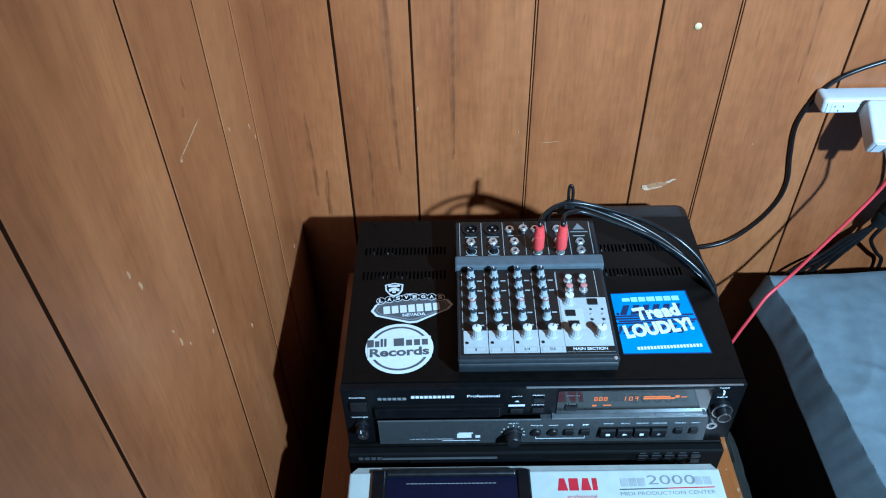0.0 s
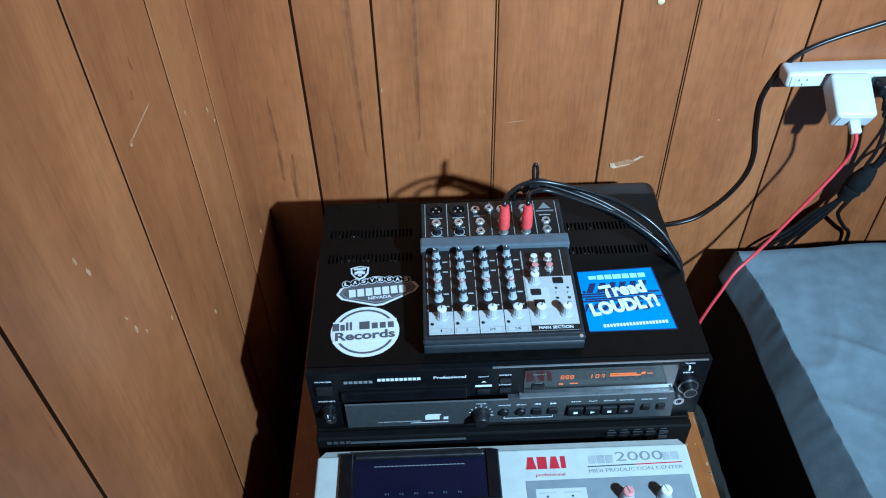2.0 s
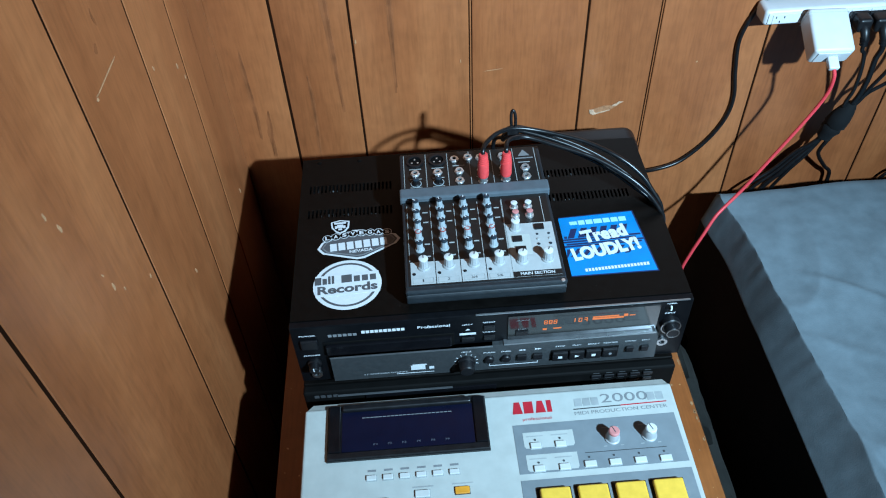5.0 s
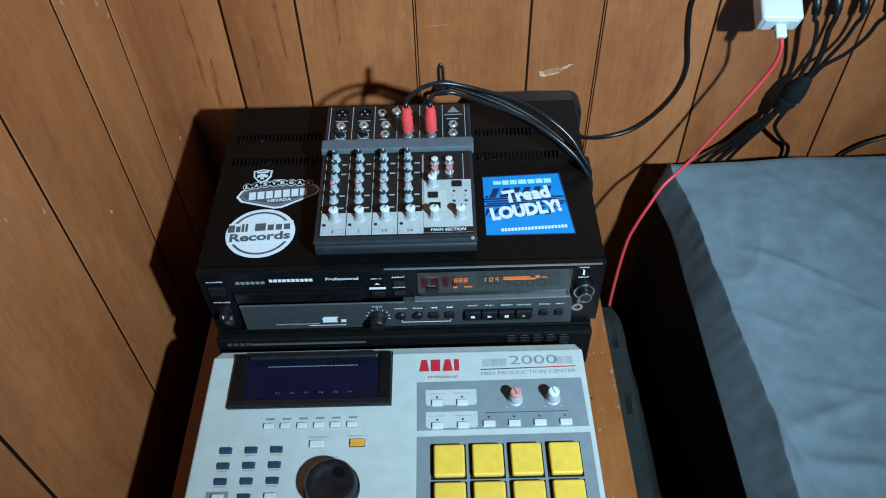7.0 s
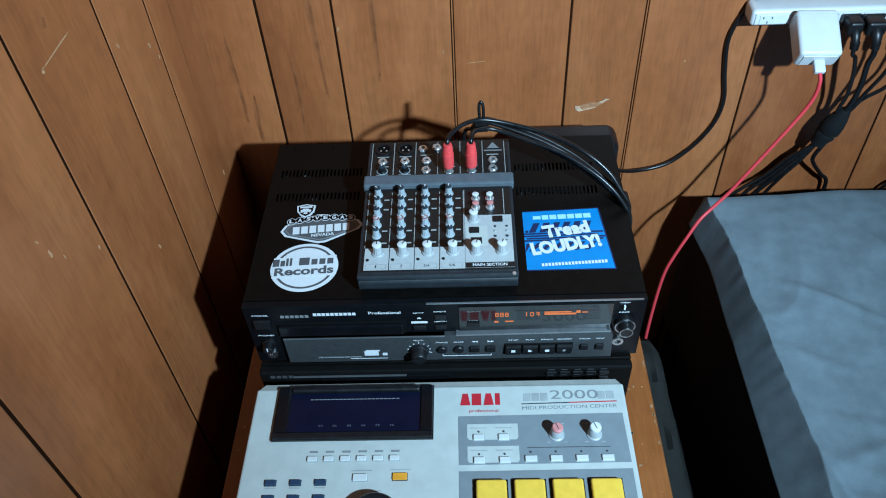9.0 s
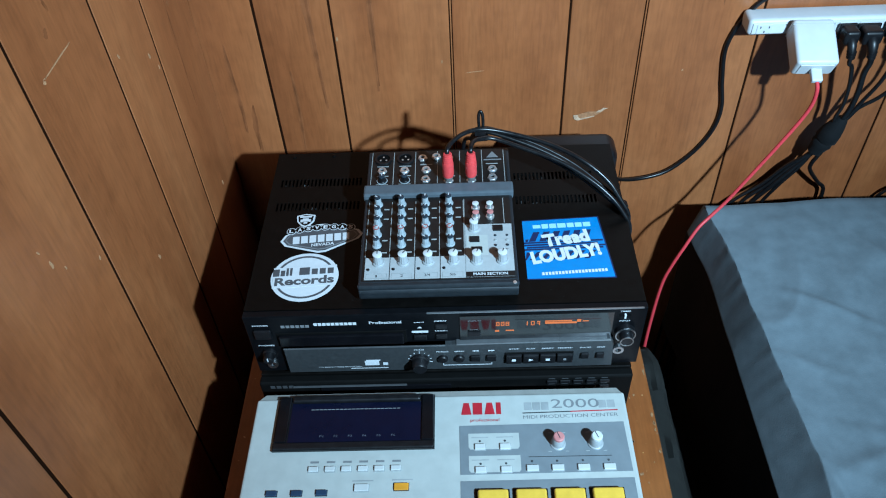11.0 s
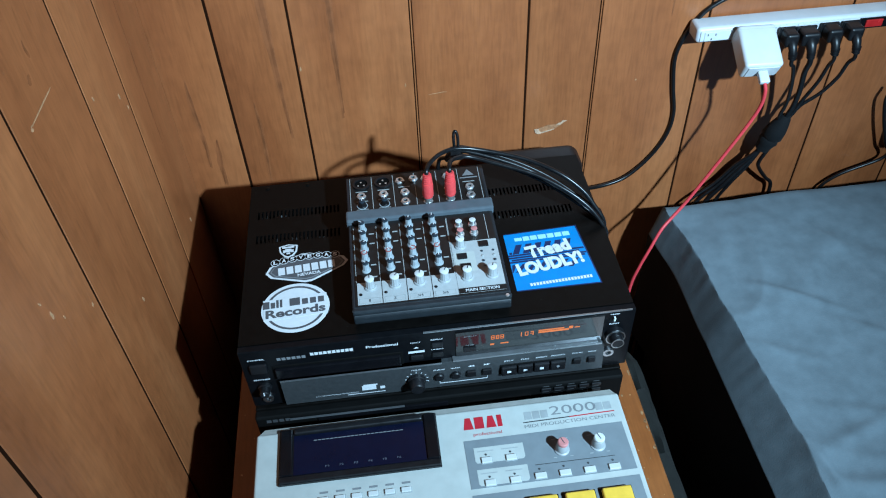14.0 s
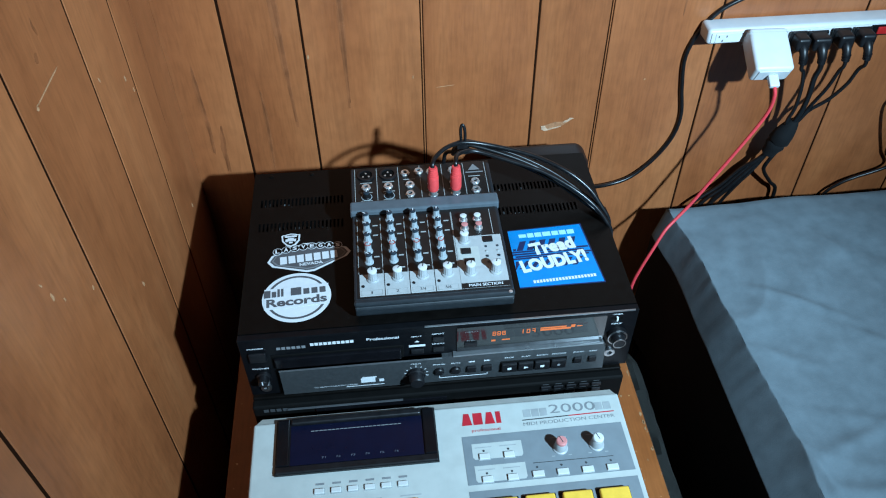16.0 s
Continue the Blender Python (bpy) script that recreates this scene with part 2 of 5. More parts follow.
GREY_CLOTH = sheet_fabric("dusty_grey_cloth", (0.050, 0.051, 0.047))


# ---- mesh helpers ----
def link(name, bm, material, parent=None, label="", smooth=False):
    me = bpy.data.meshes.new(name)
    if smooth:
        for f in bm.faces:
            f.smooth = True
    bm.to_mesh(me)
    bm.free()
    me.materials.append(material)
    ob = new(name, me)
    if smooth:
        me.set_sharp_from_angle(angle=radians(40))
    if smooth == "weighted":
        ob.modifiers.new("normals", "WEIGHTED_NORMAL").keep_sharp = True
    if parent is not None:
        ob.parent = parent
    if label:
        ob["label"] = label
    return ob


def part(name, bm, material, parent, label="", smooth=False):
    return link(name, bm, material, parent, label, smooth)


def thing(name, label, category, group="", kind=""):
    ob = new(name)
    ob.empty_display_size = 0.02
    return tagged(ob, label, category, group, kind)


def box(x0, x1, y0, y1, z0, z1, bevel=0.0, seg=2):
    bm = bmesh.new()
    m = Matrix.LocRotScale(((x0 + x1) / 2, (y0 + y1) / 2, (z0 + z1) / 2), None, (x1 - x0, y1 - y0, z1 - z0))
    bmesh.ops.create_cube(bm, size=1, matrix=m)
    if bevel:
        bmesh.ops.bevel(bm, geom=list(bm.edges), offset=bevel, segments=seg, affect="EDGES", profile=0.5, clamp_overlap=True)
        bmesh.ops.recalc_face_normals(bm, faces=list(bm.faces))
    return bm


def turned(profile, m=Matrix(), n=20):
    """A lathe: (radius, height) pairs from the base up, about z, closed at both ends."""
    bm = bmesh.new()
    rings = []
    for r, h in profile:
        rings.append([bm.verts.new((r * math.cos(2 * math.pi * i / n), r * math.sin(2 * math.pi * i / n), h)) for i in range(n)])
    for a, b in zip(rings, rings[1:]):
        for i in range(n):
            bm.faces.new((a[i], a[(i + 1) % n], b[(i + 1) % n], b[i]))
    bm.faces.new(list(reversed(rings[0])))
    bm.faces.new(rings[-1])
    bm.transform(m)
    return bm


def ring(r0, r1, h, m=Matrix(), n=24):
    bm = bmesh.new()
    sets = [[bm.verts.new((r * math.cos(2 * math.pi * i / n), r * math.sin(2 * math.pi * i / n), z)) for i in range(n)] for r, z in ((r0, 0), (r1, 0), (r1, h), (r0, h))]
    for k in range(4):
        a, b = sets[k], sets[(k + 1) % 4]
        for i in range(n):
            bm.faces.new((a[i], a[(i + 1) % n], b[(i + 1) % n], b[i]))
    bm.transform(m)
    return bm


def slab(points, h, m=Matrix()):
    """A flat plate with the given outline."""
    bm = bmesh.new()
    f = bm.faces.new([bm.verts.new((x, y, 0)) for x, y in points])
    r = bmesh.ops.extrude_face_region(bm, geom=[f])
    bmesh.ops.translate(bm, verts=[v for v in r["geom"] if isinstance(v, bmesh.types.BMVert)], vec=(0, 0, h))
    bmesh.ops.recalc_face_normals(bm, faces=list(bm.faces))
    bm.transform(m)
    return bm


def plates(rects, h, m=Matrix()):
    """Several flat rectangles (x0, x1, y0, y1) in one mesh: one line of print."""
    bm = bmesh.new()
    for x0, x1, y0, y1 in rects:
        bmesh.ops.create_cube(bm, size=1, matrix=Matrix.LocRotScale(((x0 + x1) / 2, (y0 + y1) / 2, h / 2), None, (x1 - x0, y1 - y0, h)))
    bm.transform(m)
    return bm


def merge(*bms):
    out = bmesh.new()
    for b in bms:
        me = bpy.data.meshes.new("tmp")
        b.to_mesh(me)
        out.from_mesh(me)
        bpy.data.meshes.remove(me)
        b.free()
    return out


def spline(points, per=8):
    pts = [Vector(p) for p in points]
    pts = [pts[0] * 2 - pts[1]] + pts + [pts[-1] * 2 - pts[-2]]
    out = []
    for a, b, c, d in zip(pts, pts[1:], pts[2:], pts[3:]):
        for i in range(per):
            s = i / per
            out.append(0.5 * ((2 * b) + (c - a) * s + (2 * a - 5 * b + 4 * c - d) * s * s + (3 * b - a - 3 * c + d) * s ** 3))
    out.append(pts[-2])
    return out


def tube(points, r, n=10, per=8, r_end=None):
    """A round cord through the given places."""
    path = spline(points, per)
    bm, rings, side = bmesh.new(), [], None
    for i, p in enumerate(path):
        d = (path[min(i + 1, len(path) - 1)] - path[max(i - 1, 0)]).normalized()
        side = (side - d * side.dot(d)).normalized() if side else d.orthogonal().normalized()
        up = d.cross(side)
        rad = r if r_end is None else r + (r_end - r) * i / (len(path) - 1)
        rings.append([bm.verts.new(p + rad * (side * math.cos(2 * math.pi * k / n) + up * math.sin(2 * math.pi * k / n))) for k in range(n)])
    for a, b in zip(rings, rings[1:]):
        for k in range(n):
            bm.faces.new((a[k], a[(k + 1) % n], b[(k + 1) % n], b[k]))
    bm.faces.new(list(reversed(rings[0])))
    bm.faces.new(rings[-1])
    bmesh.ops.recalc_face_normals(bm, faces=list(bm.faces))
    return bm


def words(name, text, w, h, m, material, parent, bold=0.0, label=""):
    """Printed words, w by h metres, centred on m's origin, lying in its x-y plane."""
    cu = bpy.data.curves.new("words", "FONT")
    cu.body, cu.align_x, cu.align_y, cu.offset, cu.resolution_u = text, "CENTER", "CENTER", bold, 3
    tmp = bpy.data.objects.new("words", cu)
    scene.collection.objects.link(tmp)
    bpy.context.view_layer.update()
    me = bpy.data.meshes.new_from_object(tmp)
    bpy.data.objects.remove(tmp)
    bpy.data.curves.remove(cu)
    co = np.array([v.co[:] for v in me.vertices])
    lo, hi = co.min(0), co.max(0)
    mid = (lo + hi) / 2
    me.transform(m @ Matrix.Diagonal((w / (hi[0] - lo[0]), h / (hi[1] - lo[1]), 1, 1)) @ Matrix.Translation((-mid[0], -mid[1], 0)))
    me.name = name
    me.materials.clear()
    me.materials.append(material)
    ob = new(name, me)
    ob.parent = parent
    if label:
        ob["label"] = label
    return ob


def letter_bars(n, w, h, gap=0.25):
    """n plain blocks in a row, in place of a mark that is not lettered."""
    step = w / n
    return [(-w / 2 + i * step, -w / 2 + (i + 1 - gap) * step, -h / 2, h / 2) for i in range(n)]


def blocks(name, rects, h, m, material, parent, label=""):
    """Plain blocks, one object each, in place of a mark that is not lettered."""
    for r in rects:
        part(name, plates([r], h, m), material, parent, label)


def front(x, z, y=0.0, r=0.0):
    """A frame on a face that looks towards -y."""
    return Matrix.Translation((x, y, z)) @ pose(0, 0, 0, 90) @ pose(0, 0, 0, 0, 0, r)


def flat(x, y, z, r=0.0):
    return pose(x, y, z, 0, 0, r)


# ---- the room ----
WX, WY = -0.361, 0.446      # faces of the two panelled walls
# unseen floor, ceiling and far walls are dark to limit bounced light
CEIL, EAST, SOUTH = 2.42, 3.3, -3.4
part("slab", box(WX - 0.1, EAST + 0.1, SOUTH - 0.1, WY + 0.1, -0.1, 0.0), CARPET,
     tagged(new("floor"), "dark carpeted bedroom floor", "floor", kind="structure"))
tagged(link("ceiling", box(WX - 0.1, EAST + 0.1, SOUTH - 0.1, WY + 0.1, CEIL, CEIL + 0.1), DARK_CEILING), "unseen ceiling, coloured dark to cut bounced light", "ceiling", kind="structure")

wall_n = tagged(new("wall_north"), "unseen plank wall, coloured dark to cut bounced light with dark V-grooves", "wall", kind="structure")
wall_w = tagged(new("wall_west"), "unseen plank wall, coloured dark to cut bounced light with dark V-grooves", "wall", kind="structure")
wall_e = tagged(new("wall_east"), "unseen plank wall, coloured dark to cut bounced light", "wall", kind="structure")
wall_s = tagged(new("wall_south"), "unseen plank wall, coloured dark to cut bounced light", "wall", kind="structure")
part("backing", box(WX - 0.1, EAST + 0.1, WY + 0.0010, WY + 0.1, 0, CEIL), BACKING, wall_n)
part("backing", box(WX - 0.1, WX - 0.0010, SOUTH - 0.1, WY + 0.0010, 0, CEIL), BACKING, wall_w)
part("backing", box(EAST + 0.012, EAST + 0.1, SOUTH - 0.1, WY + 0.010, 0, CEIL), BACKING, wall_e)
part("backing", box(WX - 0.010, EAST + 0.012, SOUTH - 0.1, SOUTH - 0.012, 0, CEIL), BACKING, wall_s)


def plank(parent, axis, a, b, face, sign, material=PANEL, ga=None, gb=None):
    """One board from a to b along the wall, with eased edges; face is the plane that is seen; ga and gb are half the grooves beside it."""
    g = 0.0017 if axis == "x" else 0.0024
    if axis == "x":
        bm = box(a + (ga or g), b - (gb or g), min(face, face + sign * 0.012), max(face, face + sign * 0.012), 0.0, CEIL, 0.0007, 1)
    else:
        bm = box(min(face, face + sign * 0.012), max(face, face + sign * 0.012), a + g, b - g, 0.0, CEIL, 0.0007, 1)
    part("plank", bm, material, parent)


cuts = [WX - 0.008, -0.271, -0.160, 0.0155, 0.190, 0.300, 0.471, 0.701]
rng = random.Random(4)
while cuts[-1] < EAST:
    cuts.append(min(EAST, cuts[-1] + rng.choice((0.112, 0.174, 0.174, 0.232))))
WIDE = {0.0155: 0.0026, 0.300: 0.0026, -0.271: 0.0020}
for a, b in zip(cuts, cuts[1:]):
    plank(wall_n, "x", a, b, WY, 1, ga=WIDE.get(a), gb=WIDE.get(b))
for x in (0.0155, 0.300):
    part("bead", box(x - 0.0007, x + 0.0011, WY + 0.0004, WY + 0.008, 0.0, CEIL, 0.0003, 1), PANEL, wall_n)
cuts = [WY + 0.0012, 0.290, 0.1655, -0.0055, -0.238]
while cuts[-1] > SOUTH:
    cuts.append(max(SOUTH, cuts[-1] - rng.choice((0.112, 0.174, 0.16, 0.232))))
for a, b in zip(cuts, cuts[1:]):
    plank(wall_w, "y", b, a, WX, -1)
# unseen walls added in dark wood that bounces little light
for i in range(14):
    plank(wall_e, "y", SOUTH + i * 0.2747, SOUTH + (i + 1) * 0.2747, EAST, 1, UNSEEN_WOOD)
    plank(wall_s, "x", WX + i * 0.2615, WX + (i + 1) * 0.2615, SOUTH, -1, UNSEEN_WOOD)

# unseen spot lamp, its fixture added under the ceiling, turned to the corner
lamp = thing("added_spot_lamp", "added white spot lamp, unseen, hung where the shadows point", "lamp")
part("rose", turned([(0.05, 0), (0.05, 0.012), (0.02, 0.02)], pose(LAMP[0], LAMP[1], CEIL, 180)), WHITE_PLASTIC, lamp, smooth=True)
part("stem", turned([(0.008, 0), (0.008, CEIL - LAMP[2] - 0.07)], pose(LAMP[0], LAMP[1], CEIL - 0.018, 180), 12), WHITE_PLASTIC, lamp, smooth=True)
part("shade", ring(0.050, 0.054, 0.11, look(LAMP, AIM) @ pose(0, 0, -0.03)), WHITE_PLASTIC, lamp, smooth=True)

# marks on the walls
screw = thing("wall_pin", "small round brass pin pressed into the plank wall", "pin")
part("head", turned([(0.005, 0), (0.0052, 0.001), (0.004, 0.0022), (0.001, 0.0028)], front(0.244, 1.033, WY - 0.0005), 16), BRASS, screw, smooth=True)
scar = thing("torn_paper_scrap", "torn scrap of pale paper stuck to the plank wall", "paper scrap")
sm = front(0.236, 0.752, WY - 0.0005, 4)
part("scrap", slab([(-0.027, 0.001), (-0.022, -0.009), (-0.008, -0.006), (0.006, -0.004), (0.018, 0.003), (0.026, 0.009), (0.019, 0.010), (0.008, 0.005), (-0.004, 0.006), (-0.016, 0.003)], 0.0004, sm), BARE, scar)
part("torn_edge", slab([(-0.0275, 0.0015), (-0.0265, -0.006), (-0.0215, -0.0095), (-0.0150, -0.0085), (-0.0020, -0.0062), (0.006, -0.0042), (0.006, -0.0030), (-0.006, -0.0045), (-0.0165, -0.0062), (-0.0195, -0.0030), (-0.0205, 0.0010)], 0.0005, sm @ Matrix.Translation((0, 0, 0.0004))), PALE_PAPER, scar, "pale torn edge")
part("torn_edge", slab([(0.009, 0.0035), (0.0165, 0.0035), (0.0215, 0.0075), (0.0275, 0.0095), (0.020, 0.0112), (0.016, 0.0070), (0.012, 0.0068)], 0.0007, sm @ Matrix.Translation((0, 0, 0.0004))), PALE_PAPER, scar, "pale torn edge")
dents = tagged(new("wall_chips"), "small pale chips and scratches in the varnished planks", "wall damage", kind="stuff")
for y, z, w, h, r in ((-0.092, 0.996, 0.004, 0.010, 10), (0.263, 0.999, 0.004, 0.008, 20), (-0.123, 1.102, 0.004, 0.010, 20), (-0.134, 1.125, 0.003, 0.008, 12), (0.063, 1.1185, 0.0016, 0.072, 89), (0.0285, 1.117, 0.005, 0.004, -40),
                       (0.031, 1.1195, 0.0014, 0.007, 80), (0.364, 0.702, 0.004, 0.008, 10), (0.185, 1.047, 0.003, 0.007, 30), (0.093, 0.813, 0.004, 0.008, 20), (0.280, 0.972, 0.002, 0.006, 0), (-0.02, 0.93, 0.003, 0.005, 0), (-0.076, 0.975, 0.002, 0.005, 15), (-0.10, 1.02, 0.002, 0.006, 30)):
    bm = slab([(-w / 2, -h * 0.4), (0, -h / 2), (w / 2, -h * 0.2), (w * 0.3, h / 2), (-w * 0.3, h * 0.35)], 0.0005, Matrix.Translation((WX, y, z)) @ pose(0, 0, 0, 90, 0, 90) @ pose(0, 0, 0, 0, 0, r))
    part("chip", bm, SCRATCH, dents)
for x, z, w, h, r in ((0.0, 0.86, 0.002, 0.006, 0), (-0.155, 0.905, 0.003, 0.008, 0), (0.05, 0.84, 0.03, 0.001, 5), (0.37, 0.83, 0.003, 0.003, 0)):
    part("chip", slab([(-w / 2, -h * 0.4), (0, -h / 2), (w / 2, -h * 0.2), (w * 0.3, h / 2), (-w * 0.3, h * 0.35)], 0.0005, front(x, z, WY - 0.0002, r)), SCRATCH, dents)

lines = tagged(new("wall_grain_streaks"), "long dark grain streaks and knots in the planks", "wood grain", kind="stuff")
rs = random.Random(12)


def grain_streak(to_wall, length, width, material=DARK_GRAIN):
    """A long tapering dark line of resin, slightly wavy."""
    n, left, right = 14, [], []
    ph, amp = rs.uniform(0, 6), rs.uniform(0.0008, 0.0022)
    for k in range(n + 1):
        s = k / n
        w = width * (0.15 + math.sin(math.pi * min(1, s * 0.95 + 0.03)) ** 0.7) * rs.uniform(0.6, 1.1) / 2
        c = amp * math.sin(ph + s * 5)
        left.append((c - w, (s - 0.5) * length))
        right.append((c + w, (s - 0.5) * length))
    part("streak", slab(right + left[::-1], 0.00025, to_wall), material, lines)


for x, z, ln, w, r in ((-0.194, 1.04, 0.50, 0.0056, 1.5), (-0.0985, 1.08, 0.52, 0.0048, -0.6), (-0.327, 0.82, 0.16, 0.0034, 0), (-0.309, 0.745, 0.09, 0.0034, -2), (-0.235, 0.77, 0.16, 0.0028, 0), (0.41, 1.02, 0.16, 0.002, 0)):
    grain_streak(front(x, z, WY, r), ln * 1.04, w * 2.2, SOFT_GRAIN)
    grain_streak(front(x, z, WY - 0.0002, r), ln, w)
for y, z, ln, w in ((0.084, 1.168, 0.018, 0.004), (0.065, 1.147, 0.010, 0.007), (0.36, 0.98, 0.25, 0.0022)):
    grain_streak(Matrix.Translation((WX + 0.0001, y, z)) @ pose(0, 0, 0, 90, 0, 90), ln, w)

# ---- desk ----
DZ = 0.600
desk = thing("bedside_cabinet", "worn brown wooden cabinet with chipped top edges", "cabinet")
part("top", box(-0.287, 0.276, -0.56, 0.405, DZ - 0.022, DZ, 0.0025), DESK, desk)
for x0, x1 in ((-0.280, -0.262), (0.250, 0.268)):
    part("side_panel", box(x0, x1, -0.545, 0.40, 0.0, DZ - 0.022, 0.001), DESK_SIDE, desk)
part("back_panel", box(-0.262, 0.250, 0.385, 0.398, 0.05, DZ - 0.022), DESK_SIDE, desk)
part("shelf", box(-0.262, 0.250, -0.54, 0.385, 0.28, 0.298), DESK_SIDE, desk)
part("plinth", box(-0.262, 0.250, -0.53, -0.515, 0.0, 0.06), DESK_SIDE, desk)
rc = random.Random(9)
for i in range(44):
    y, s = rc.uniform(-0.34, 0.16), rc.uniform(0.0008, 0.0032) 
    x = 0.2752 - s * rc.uniform(1.0, 1.6) if i % 3 else 0.25 + rc.uniform(-0.012, 0.018)
    pts = [(s * rc.uniform(0.4, 1) * math.cos(a), s * rc.uniform(0.5, 1.6) * math.sin(a)) for a in (0, 1, 2.1, 3.2, 4.2, 5.3)]
    part("chipped_spot", slab(pts, 0.0005, flat(x, y, DZ - 0.0001)), CHIP, desk)

# ---- lower disc player ----
player = thing("disc_player", "black hi-fi disc player under the recorder", "disc player")
SX0, SX1, SY, SZ0, SZ1 = -0.244, 0.238, -0.014, 0.604, 0.681
part("case", box(SX0, SX1, SY + 0.014, 0.30, SZ0 + 0.006, SZ1, 0.002), BLACK_STEEL, player)
part("front_panel", box(SX0, SX1, SY, SY + 0.014, SZ0 + 0.006, SZ1, 0.003), BLACK_DARK, player)
for x in (-0.2, 0.19):
    for y in (0.03, 0.26):
        part("foot", turned([(0.018, 0), (0.02, 0.003), (0.02, 0.007)], flat(x, y, DZ)), RUBBER, player, smooth=True)
blocks("brand_block", letter_bars(4, 0.032, 0.0055), 0.0004, front(-0.214, 0.673, SY), DIM_INK, player, "dull grey plain blocks")
part("tray_door", box(-0.165, 0.005, SY - 0.002, SY + 0.001, 0.645, 0.673, 0.001), BLACK_GLOSS, player)
# dim line puts in the faint highlight along the tray strip
part("tray_line", box(-0.200, -0.052, SY - 0.0028, SY, 0.6735, 0.6747, 0.0003), DIM_INK, player)
part("display_window", box(0.015, 0.115, SY - 0.001, SY + 0.001, 0.625, 0.665), DISPLAY, player)
part("eye_mark", plates([(-0.006, 0.006, -0.001, 0.001)], 0.0004, front(-0.08, 0.652, SY - 0.002)), DIM_INK, player)
for i in range(5):
    for j in range(2):
        part("track_button", box(0.128 + i * 0.0168, 0.141 + i * 0.0168, SY - 0.0025, SY, 0.658 + j * 0.0115, 0.664 + j * 0.0115, 0.001), BLACK_PLASTIC, player)
        part("button_print", plates([(-0.004, 0.004, -0.0006, 0.0006)], 0.0003, front(0.1345 + i * 0.0168, 0.6665 + j * 0.0115, SY)), DIM_INK, player)

# ---- disc recorder ----
rec = thing("disc_recorder", "black rack disc recorder with grey tray front, stickers on its lid", "disc recorder")
RX, RZ0, RZ1, RY = 0.2415, 0.690, 0.800, 0.308
slots = []
for y0, y1 in ((0.234, 0.2495), (0.185, 0.2005)):
    for x0, n in ((-0.229, 22), (0.098, 21)):
        slots += [(x0 + i * 0.0053, x0 + i * 0.0053 + 0.0027, y0, y1) for i in range(n)]


def vented_lid(x0, x1, y0, y1, z, thick, holes):
    """A plate with real slots through it."""
    xs = sorted({x0, x1, *[h[0] for h in holes], *[h[1] for h in holes]})
    ys = sorted({y0, y1, *[h[2] for h in holes], *[h[3] for h in holes]})
    gone = {(h[0], h[2]) for h in holes}
    bm, vs = bmesh.new(), {}

    def v(i, j):
        if (i, j) not in vs:
            vs[i, j] = bm.verts.new((xs[i], ys[j], z))
        return vs[i, j]
    for i in range(len(xs) - 1):
        for j in range(len(ys) - 1):
            if (xs[i], ys[j]) not in gone:
                bm.faces.new((v(i, j), v(i + 1, j), v(i + 1, j + 1), v(i, j + 1)))
    r = bmesh.ops.extrude_face_region(bm, geom=list(bm.faces))
    bmesh.ops.translate(bm, verts=[g for g in r["geom"] if isinstance(g, bmesh.types.BMVert)], vec=(0, 0, -thick))
    bmesh.ops.recalc_face_normals(bm, faces=list(bm.faces))
    return bm


part("lid", vented_lid(-RX, RX, 0.010, RY, RZ1, 0.0015, slots), BLACK_STEEL, rec, "black painted steel lid with two rows of vent slots")
for s in (-1, 1):
    part("side_plate", box(min(s * RX, s * (RX - 0.0015)), max(s * RX, s * (RX - 0.0015)), 0.010, RY, RZ0 + 0.004, RZ1 - 0.0015), BLACK_STEEL, rec)
part("back_plate", box(-RX + 0.002, RX - 0.002, RY - 0.002, RY, RZ0 + 0.004, RZ1 - 0.002), BLACK_STEEL, rec)
part("chassis", box(-RX + 0.003, RX - 0.003, 0.012, RY - 0.003, RZ0 + 0.003, RZ1 - 0.022), BLACK_DARK, rec)
part("front_panel", box(-RX - 0.001, RX + 0.001, 0.0, 0.010, RZ0, RZ1 - 0.001, 0.0012), BLACK_ALU, rec)
part("panel_edge", box(-0.02, RX - 0.004, -0.0006, 0.0012, RZ1 - 0.0020, RZ1 - 0.0005), SILVER_EDGE, rec, "worn bright top edge")
for x in (-0.2, 0.2):
    for y in (0.04, 0.26):
        part("foot", turned([(0.014, 0), (0.016, 0.002), (0.016, 0.0075)], flat(x, y, SZ1)), RUBBER, rec, smooth=True)
for x in (-0.218, -0.16, 0.17):
    part("lid_screw", turned([(0.0032, 0), (0.003, 0.0012), (0.001, 0.0018)], flat(x, RY - 0.008, RZ1), 12), BLACK_STEEL, rec, smooth=True)
ri = random.Random(21)
for x0, x1, y in ((-0.222, -0.135, 0.1925), (-0.228, -0.190, 0.2415), (0.105, 0.150, 0.1925), (0.100, 0.140, 0.2415)):
    x = x0
    while x < x1:
        w = ri.uniform(0.0015, 0.0045)
        part("board_component", box(x, x + w, y + ri.uniform(-0.006, 0.0), y + ri.uniform(0.001, 0.006), RZ1 - 0.022, RZ1 - ri.uniform(0.004, 0.008)), DIM_INK if ri.random() < 0.6 else INK_GREY, rec)
        x += w + ri.uniform(0.002, 0.005)
# disc tray and grey lower field
part("tray_slot", box(-0.207, -0.047, -0.001, 0.001, 0.743, 0.768, 0.0005), BLACK_DARK, rec)
part("tray_door", box(-0.204, -0.050, -0.005, 0.0, 0.746, 0.765, 0.0015), BLACK_GLOSS, rec)
